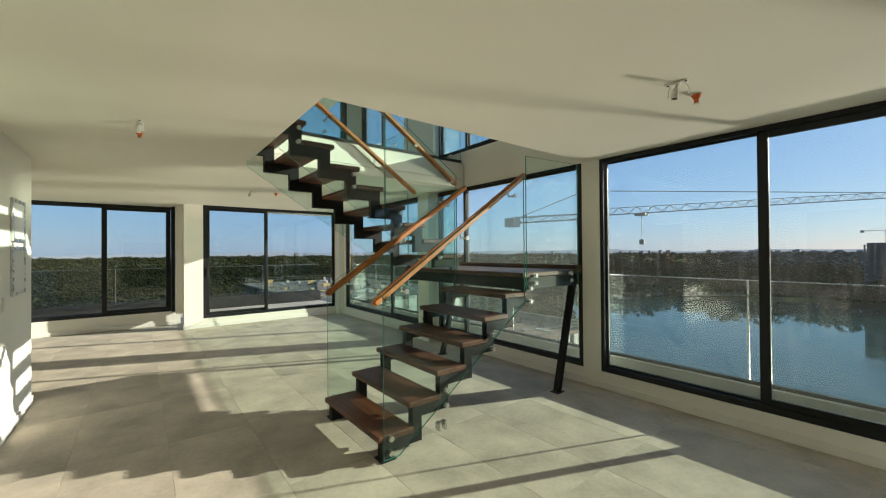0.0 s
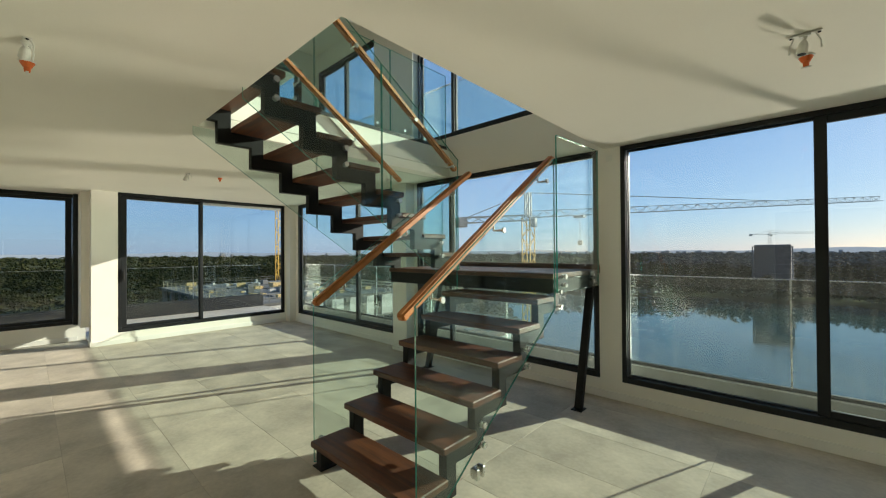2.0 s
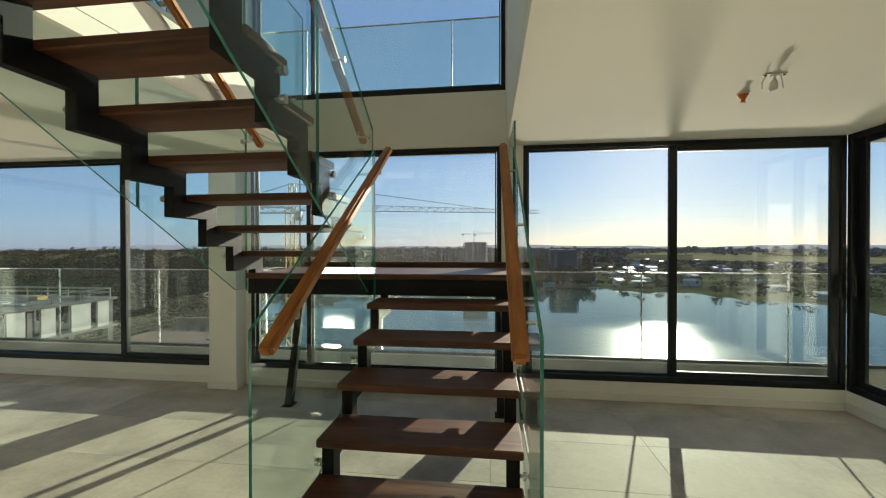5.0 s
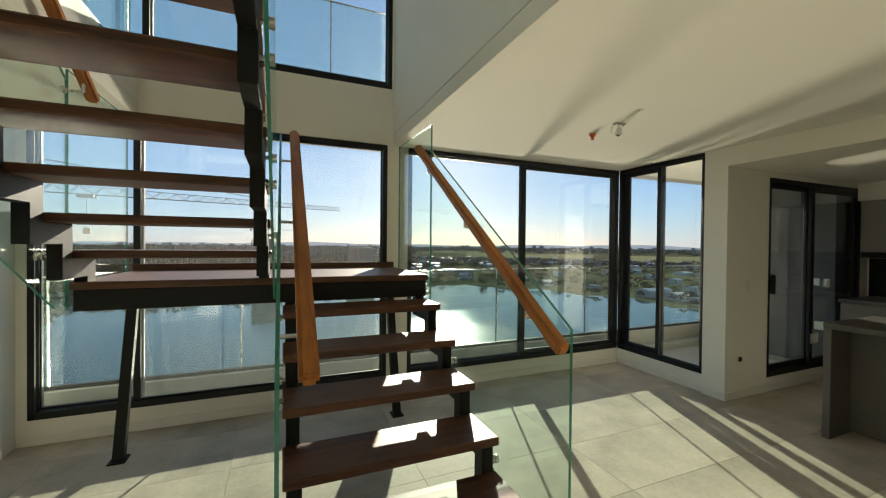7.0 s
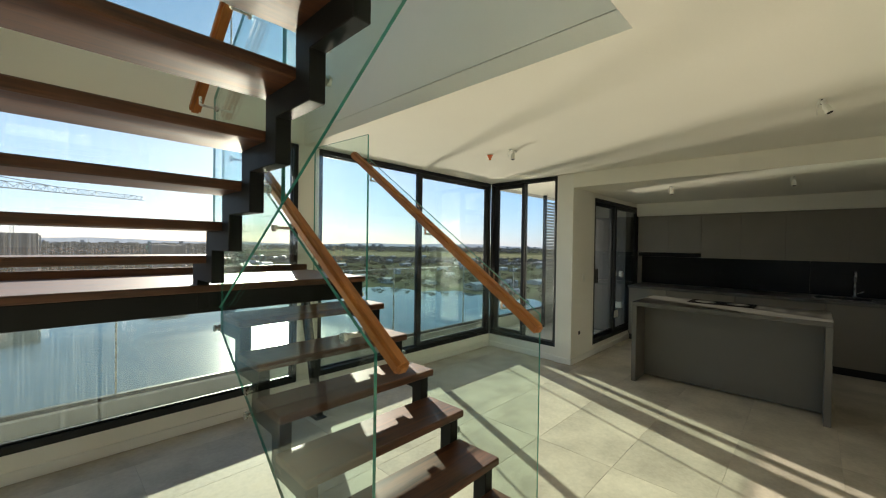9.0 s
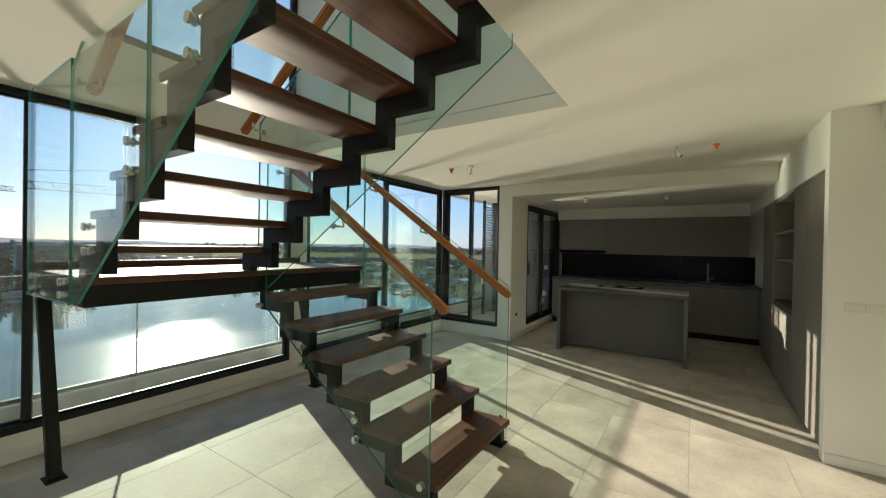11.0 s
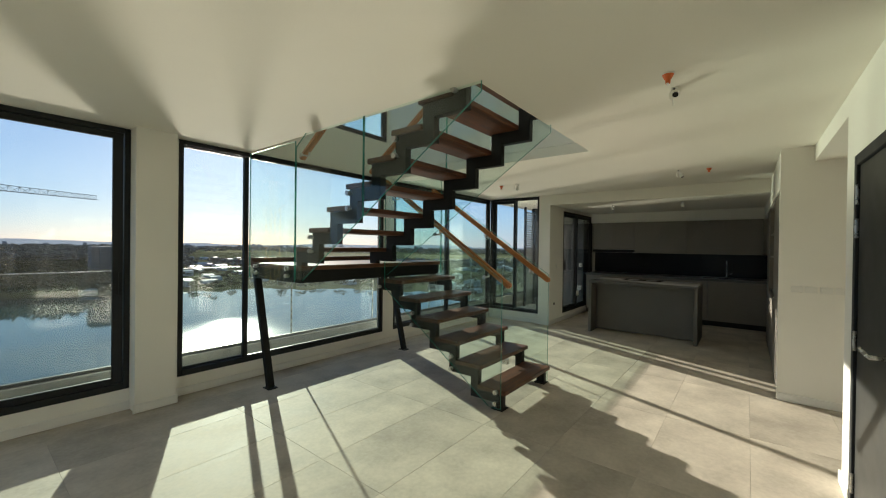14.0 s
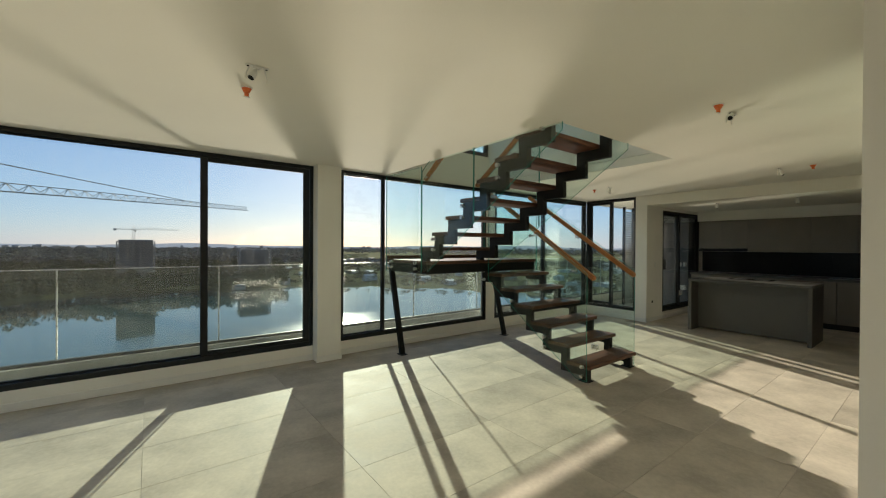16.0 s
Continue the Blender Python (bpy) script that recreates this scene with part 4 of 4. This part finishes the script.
part("cover", boxes(((3.522, -1.18, 0.49), (3.5305, -1.07, 0.57)), bevel=0.003), PLASTIC, bx)

# ---- land, lake ----


def sheet_mesh(name, points, z, mat):
    me = bpy.data.meshes.new(name)
    me.from_pydata([(x, y, z) for x, y in points], [], [tuple(range(len(points)))])
    me.materials.append(mat)
    return new(name, me)


ring = [(4400 * math.cos(2 * math.pi * i / 96), 4400 * math.sin(2 * math.pi * i / 96)) for i in range(96)]
tagged(sheet_mesh("ground", ring, WZ - 0.3, EARTH), "flat wooded land reaching the horizon", "ground", kind="structure")


def shore(az):
    """Distance of the far shore, by direction from the house."""
    base = 285 - 0.030 * max(0, az - 10) ** 2.0 - 0.02 * max(0, -az - 15) ** 2
    base = max(base, 190 if az > 0 else 150)
    return base + 7 * math.sin(az * 0.55) + 4 * math.sin(az * 1.7 + 1)


lake_pts = [(d_ * math.sin(radians(a)), d_ * math.cos(radians(a))) for a in np.arange(-36, 74, 1.0) for d_ in (shore(a),)] + [(30, 10), (-8, 10)]
tagged(sheet_mesh("lake", lake_pts, WZ, WATER), "calm lake mirroring trees and low sun", "water", kind="structure")


# ---- woods: many small clumps to a crown ----
def wood(name, spots_, label, seed, clumps=11, mat=None):
    rng = np.random.default_rng(seed)
    v0 = np.array([(1, 0, 0), (-1, 0, 0), (0, 1, 0), (0, -1, 0), (0, 0, 1), (0, 0, -1)], float)
    f0 = np.array([(0, 2, 4), (2, 1, 4), (1, 3, 4), (3, 0, 4), (2, 0, 5), (1, 2, 5), (3, 1, 5), (0, 3, 5)])
    vs, fs, k = [], [], 0
    for x, y, h, r in spots_:
        a, up_ = rng.uniform(0, 6.28, clumps), rng.uniform(-0.5, 1, clumps)
        q = r * np.sqrt(np.clip(1 - up_ ** 2, 0.02, 1)) * rng.uniform(0.45, 1.05, clumps)
        z = h * (0.62 + 0.34 * up_) * rng.uniform(0.9, 1.06, clumps)
        s = r * rng.uniform(0.14, 0.33, clumps) * (11 / clumps) ** 0.25
        for c in range(clumps):
            v = v0 * (1 + rng.uniform(-0.4, 0.4, (6, 1))) * np.array([s[c], s[c], s[c] * rng.uniform(0.5, 0.9)]) + rng.uniform(-0.25, 0.25, (6, 3)) * s[c]
            vs.append(v + np.array([x + q[c] * math.cos(a[c]), y + q[c] * math.sin(a[c]), WZ + z[c]]))
            fs.append(f0 + k)
            k += 6
    me = bpy.data.meshes.new(name)
    me.from_pydata(np.concatenate(vs).tolist(), [], np.concatenate(fs).tolist())
    me.materials.append(mat or FOLIAGE)
    return tagged(new(name, me), label, "woodland", kind="stuff")


rng = np.random.default_rng(4)


def grow(n, az0, az1, d0, spread, power, h0, h1, r0, r1):
    """Trees strewn between two directions: nearer ones small, farther ones larger clumps of wood."""
    out = []
    for i in range(n):
        az = rng.uniform(az0, az1)
        d_ = (shore(az) + 3 if d0 is None else d0) + spread * rng.uniform(0, 1) ** power
        k = 1 + d_ / 900
        out.append((d_ * math.sin(radians(az)), d_ * math.cos(radians(az)), rng.uniform(h0, h1), rng.uniform(r0, r1) * k))
    return out


near = grow(2500, -108, -35, 100, 640, 1.7, 7, 15, 2.6, 5.2)
shore_trees = grow(1900, -38, 14, None, 420, 1.7, 6, 14, 2.4, 4.6) + grow(420, 10, 75, None, 300, 1.3, 2.5, 6, 1.4, 2.8)
side_woods = grow(1500, -112, -14, 600, 2400, 1.5, 9, 20, 3.5, 6.5)
far_woods = grow(1100, -16, 18, 620, 2600, 1.5, 9, 18, 4, 7) + grow(450, 16, 100, 560, 240, 1, 3, 7, 3, 6) 
plain_woods = grow(900, 16, 100, 1500, 2200, 1.5, 6, 13, 4, 7)
wood("woods_left", near, "dense dark green wood beyond the terrace", 1, clumps=44)
wood("woods_shore", shore_trees, "dark trees lining the far lake shore", 2, clumps=30, mat=SHORE_FOLIAGE)
wood("woods_behind", side_woods, "dark wooded horizon behind the building site", 5, clumps=22, mat=SHORE_FOLIAGE)
wood("woods_plain", plain_woods, "tree lines on the distant plain, paled for haze", 6, clumps=8, mat=HAZED_PLAIN_FOLIAGE)
wood("woods_far", far_woods, "distant wooded horizon, greyed for haze", 3, clumps=12, mat=HAZED_FAR_FOLIAGE)


def sector(az0, az1, d0, d1):
    steps = [az0 + (az1 - az0) * i / 20 for i in range(21)]
    return [(d0 * math.sin(radians(a)), d0 * math.cos(radians(a))) for a in steps] + [(d1 * math.sin(radians(a)), d1 * math.cos(radians(a))) for a in steps[::-1]]


# pale meadows on the plain beyond the lake
for az0, az1, d0, d1 in ((26, 44, 960, 1450), (46, 80, 840, 1400), (20, 33, 1500, 2100)):
    tagged(sheet_mesh("meadow", sector(az0, az1, d0, d1), WZ - 0.15, MEADOW), "pale yellow-green meadow on the plain", "meadow", kind="structure")
# pale ridge on the horizon, self-lit to imitate haze
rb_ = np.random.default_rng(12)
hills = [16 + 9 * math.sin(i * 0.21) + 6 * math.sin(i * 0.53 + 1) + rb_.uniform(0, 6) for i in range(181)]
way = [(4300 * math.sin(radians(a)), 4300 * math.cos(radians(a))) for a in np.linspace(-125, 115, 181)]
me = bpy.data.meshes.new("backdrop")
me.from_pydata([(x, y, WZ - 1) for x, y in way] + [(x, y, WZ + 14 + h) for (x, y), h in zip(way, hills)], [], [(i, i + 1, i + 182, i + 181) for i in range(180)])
me.materials.append(RIDGE_GLOW)
tagged(new("backdrop", me), "self-lit blue-grey ridge on the far horizon, glowing for haze", "backdrop", kind="structure")


def town(name, n, az0, az1, d0, d1, hmin, hmax, wmin, wmax, mat, label, seed):
    r_ = np.random.default_rng(seed)
    bm = bmesh.new()
    for i in range(n):
        az, d_ = r_.uniform(az0, az1), r_.uniform(d0, d1)
        if d_ < shore(az) + 12:
            d_ = shore(az) + 12 + r_.uniform(0, 60)
        x, y, w_, e_, h = d_ * math.sin(radians(az)), d_ * math.cos(radians(az)), r_.uniform(wmin, wmax), r_.uniform(wmin, wmax), r_.uniform(hmin, hmax)
        v = [bm.verts.new((x + sx * w_, y + sy * e_, z)) for z in (WZ - 0.3, WZ + h) for sx, sy in ((-1, -1), (1, -1), (1, 1), (-1, 1))]
        g_ = [bm.verts.new((x + sx * w_, y, WZ + h * 1.35)) for sx in (-1, 1)]
        for f in ((0, 1, 5, 4), (1, 2, 6, 5), (2, 3, 7, 6), (3, 0, 4, 7)):
            bm.faces.new([v[j] for j in f])
        bm.faces.new((v[4], v[5], g_[1], g_[0]))
        bm.faces.new((v[6], v[7], g_[0], g_[1]))
        bm.faces.new((v[5], v[6], g_[1]))
        bm.faces.new((v[7], v[4], g_[0]))
    me = bpy.data.meshes.new(name)
    bm.to_mesh(me)
    bm.free()
    me.materials.append(mat)
    return tagged(new(name, me), label, "houses", kind="stuff")


town("shore_houses", 120, 5, 74, 230, 900, 2.0, 4, 2.5, 7, BRIGHT_ROOF, "pale low houses and sheds beyond the lake", 7)
town("lakeside_houses", 26, -34, -14, 230, 330, 2.0, 3.5, 1.5, 4, BRIGHT_ROOF, "pale boathouses along the far shore", 9)
town("far_town", 160, -75, 75, 2600, 3900, 8, 24, 6, 15, FARTOWN, "hazy far town on the horizon", 8)


# ---- buildings beyond the lake ----
def tower(name, x, y, w, dpt, floors, fh, label):
    b_ = thing(name, label, "building")
    b_.location = (x, y, WZ)

    def put(nm, list_, mat):
        bm = boxes(*list_)
        bmesh.ops.scale(bm, vec=(1 / U, 1 / U, 1 / U), verts=bm.verts)
        ob = part(nm, bm, mat, b_)
        return ob

    for i in range(floors + 1):
        put("floor_slab", [((x - w / 2, y - dpt / 2, WZ + i * fh), (x + w / 2, y + dpt / 2, WZ + i * fh + 0.35))], DARKCONCRETE)
    n = 6
    for i in range(n):
        cx = x - w / 2 + 0.5 + (w - 1.0) * i / (n - 1)
        put("column", [((cx - 0.35, y - dpt / 2 + 0.1, WZ), (cx + 0.35, y - dpt / 2 + 0.8, WZ + floors * fh))], DARKCONCRETE)
    put("core", [((x - w / 2 + 1.2, y - dpt / 2 + 2.5, WZ), (x + w / 2 - 1.2, y + dpt / 2 - 0.5, WZ + floors * fh + 1.5))], DARKCONCRETE)
    return b_


tower("unfinished_tower", -14.0, 330, 20.6, 18, 11, 2.9, "grey concrete tower under construction beyond the lake")
tower("office_block", 61, 340, 23, 16, 9, 2.84, "dark flat-roofed block beyond the lake")


# ---- cranes ----
def truss(bm, p, q, w, h, n, r, tri=False):
    """A lattice beam from p to q: chords and zigzag braces."""
    p, q = Vector(p), Vector(q)
    d = (q - p).normalized()
    s = d.cross(Vector((0, 0, 1)))
    s = s.normalized() if s.length > 0.01 else Vector((1, 0, 0))
    t = s.cross(d).normalized()
    chords = [s * -w / 2, s * w / 2, t * h] if tri else [s * -w / 2 + t * -h / 2, s * w / 2 + t * -h / 2, s * w / 2 + t * h / 2, s * -w / 2 + t * h / 2]
    for c in chords:
        bar(bm, p + c, q + c, r * 2, r * 2)
    step = (q - p) / n
    k = len(chords)
    for i in range(n):
        for j in range(k):
            a, b = chords[j], chords[(j + 1) % k]
            if (i + j) % 2:
                a, b = b, a
            bar(bm, p + step * i + a, p + step * (i + 1) + b, r * 1.2, r * 1.2)


def metres(bm):
    bmesh.ops.scale(bm, vec=(1 / U, 1 / U, 1 / U), verts=bm.verts)
    return bm


def crane(name, base, top, tip, tail, label, mat, mast_w, jib_h, bars, apex, mast_mat=None):
    c = thing(name, label, "crane")
    c.location = base
    b0, t0, tip, tail = Vector(base), Vector((base[0], base[1], top)), Vector(tip), Vector(tail)
    bm = bmesh.new()
    truss(bm, b0, t0, mast_w, mast_w, max(4, int((top - base[2]) / mast_w / 1.1)), 0.09 * mast_w / 1.8)
    part("mast", metres(bm), mast_mat or mat, c)
    bm = bmesh.new()
    truss(bm, t0, tip, jib_h * 0.9, jib_h, bars, 0.048 * jib_h, tri=True)
    part("jib", metres(bm), mat, c)
    bm = bmesh.new()
    truss(bm, t0, tail, jib_h * 0.9, 0.5, 6, 0.05)
    part("counter_jib", metres(bm), mat, c)
    bm = bmesh.new()
    add_box(bm, tail + Vector((-0.6, -0.6, -0.7)) * mast_w, tail + Vector((0.6, 0.6, 0.25)) * mast_w, 0.05)
    part("counterweight", metres(bm), CONCRETE, c)
    bm = bmesh.new()
    ap = t0 + Vector((0, 0, apex))
    truss(bm, t0, ap, mast_w * 0.5, mast_w * 0.5, 4, 0.05)
    bar(bm, ap, t0.lerp(tip, 0.62) + Vector((0, 0, jib_h)), 0.07, 0.07)
    bar(bm, ap, tail, 0.07, 0.07)
    part("apex", metres(bm), mat, c)
    hp = t0.lerp(tip, 0.11)
    bm = bmesh.new()
    add_box(bm, hp + Vector((-0.5, -0.4, -0.25)), hp + Vector((0.5, 0.4, -0.05)))
    bar(bm, hp, hp - Vector((0, 0, 2.6)), 0.04, 0.04)
    add_box(bm, hp + Vector((-0.22, -0.15, -3.0)), hp + Vector((0.22, 0.15, -2.5)), 0.06)
    part("hook", metres(bm), GREYSTEEL, c)
    bm = bmesh.new()
    add_box(bm, t0 + Vector((0.35, -0.35, -1.1)) * mast_w, t0 + Vector((1.0, 0.35, -0.1)) * mast_w, 0.08)
    part("cab", metres(bm), GREYSTEEL, c)
    return c


crane("tower_crane", (-19.3, 28.6, WZ), 4.75, (7.65, 73.5, 7.95), (-22.4, 22.1, 4.3), "lattice tower crane with yellow mast and pale jib over the lake", GREYSTEEL, 0.85, 0.62, 60, 2.4, YELLOW)
crane("tower_crane", (-103, 42.2, WZ), 15.3, (-86, -8, 15.6), (-107, 55, 15.0), "yellow lattice tower crane beside the building site", YELLOW, 1.7, 1.3, 40, 4.0)
crane("tower_crane", (-15.5, 330, 3.3), 11.9, (10, 336, 11.9), (-25, 328, 11.9), "small far tower crane on the concrete tower", GREYSTEEL, 1.4, 1.0, 14, 2.5)


# ---- building site below ----
site = thing("building_site", "raw concrete building shell with formwork and parapets", "building site")
site.location = (-42, 22, WZ)


def sp(nm, list_, mat, bev=0.0):
    return part(nm, metres(boxes(*list_, bevel=bev)), mat, site)


# (x0, x1, y0, y1, top): a high deck, and a lower earth-covered one before it
for x0, x1, y0, y1, top, cover in ((-84, -46, 12, 37, -4.4, SITE_CONCRETE), (-46, -30, 16, 46, -9.6, RED_EARTH)):
    for z in (top, top - 3.2, top - 6.4):
        sp("floor_slab", [((x0, y0, z - 0.3), (x1, y1, z))], cover if z == top else SITE_CONCRETE)
        if z < top:
            for i in range(8):
                for j in range(4):
                    cx, cy = x0 + 0.3 + (x1 - x0 - 1.2) * i / 7, y0 + 0.3 + (y1 - y0 - 1.2) * j / 3
                    sp("column", [((cx, cy, z), (cx + 0.6, cy + 0.6, z + 2.9))], SITE_CONCRETE)
    for i in range(9):
        py = y0 + (y1 - y0) * i / 9
        sp("wall_panel", [((x1 - 0.3, py + 0.5, top - 3.2), (x1 - 0.05, py + 0.5 + (y1 - y0) / rng.uniform(12, 20), top - 0.32))], PALE)
    if cover is RED_EARTH:
        sp("parapet", [((x0, y1 - 0.5, top), (x1, y1, top + 1.1))], SITE_CONCRETE)
        sp("parapet", [((x0, y0 + 7.6, top), (x1 - 6, y0 + 8, top + 0.7))], PALE)
    for i in range(90 if cover is SITE_CONCRETE else 10):
        x, y = rng.uniform(x0 + 1, x1 - 4), rng.uniform(y0 + 1, y1 - 4)
        w_, d_, h = rng.uniform(0.3, 1.9), rng.uniform(0.3, 1.6), rng.uniform(0.08, 0.8)
        if i % 3 == 0:
            w_, d_, h = rng.uniform(2, 4), 0.3, 0.16
        sp("material_stack", [((x, y, top + 0.01), (x + w_, y + d_, top + 0.01 + h))], (FORMWORK, SITE_CONCRETE, DARKCONCRETE, PALE, FORMWORK)[i % 5])
    # starter bars standing out of the columns
    for i in range(8):
        bm = bmesh.new()
        cx = x0 + 0.6 + (x1 - x0 - 1.2) * i / 7
        for j in range(6):
            px, py = cx + 0.2 * (j % 3 - 1), y1 - 4 + 0.4 * (j // 3)
            bar(bm, (px, py, top), (px + rng.uniform(-0.1, 0.1), py, top + rng.uniform(0.8, 1.4)), 0.05, 0.05)
        part("starter_bars", metres(bm), STEEL, site)
    for y, thick in ((y0 + 0.4, 0.07), (y1 - 0.4, 0.2)):
        bm = bmesh.new()
        for z in (top + 1.0, top + 0.55):
            bar(bm, (x0 + 0.5, y, z), (x1 - 0.5, y, z), 0.08, thick)
        for i in range(14):
            cx = x0 + 0.5 + (x1 - x0 - 1) * i / 13
            bar(bm, (cx, y, top), (cx, y, top + 1.05), 0.08, 0.08)
        part("guard_rail", metres(bm), RAW_TIMBER, site)
    for k in (x0 + 0.4, x1 - 0.6):
        bm = bmesh.new()
        for z in (top + 1.0, top + 0.55):
            bar(bm, (k, y0 + 0.5, z), (k, y1 - 0.5, z), 0.07, 0.07)
        for i in range(9):
            py = y0 + 0.5 + (y1 - y0 - 1) * i / 8
            bar(bm, (k, py, top), (k, py, top + 1.05), 0.06, 0.06)
        part("guard_rail", metres(bm), SITE_CONCRETE, site)


# ---- floor tiles, stack bond ----
TW, TL = 0.57, 1.14
tb = boxes(((0.0, 0.0, 0.0), (TL - 0.0017, TW - 0.0017, 0.012)), bevel=0.0007)
bmesh.ops.scale(tb, vec=(U, U, U), verts=tb.verts)
tile_mesh = bpy.data.meshes.new("tile")
tb.to_mesh(tile_mesh)
tb.free()
tile_mesh.materials.append(TILE)
for i in range(-8, 4):
    for j in range(-13, 1):
        x, y = 0.57 + TL * i, -0.28 + TW * j
        if y > -0.3:
            continue
        if x + TL > 4.4 or x < -9.1 or y < -7.5:
            continue
        t_ = new("tile", tile_mesh)
        t_.parent = floor
        t_.location = (x * U, y * U, -0.0118 * U)
        t_.rotation_euler = (radians(random.uniform(-0.012, 0.012)), radians(random.uniform(-0.01, 0.01)), 0)
ec = boxes(((-9.0, -0.284, -0.0024), (1.42, -0.001, 0.0)))
part("edge_tiles", ec, TILE, floor)
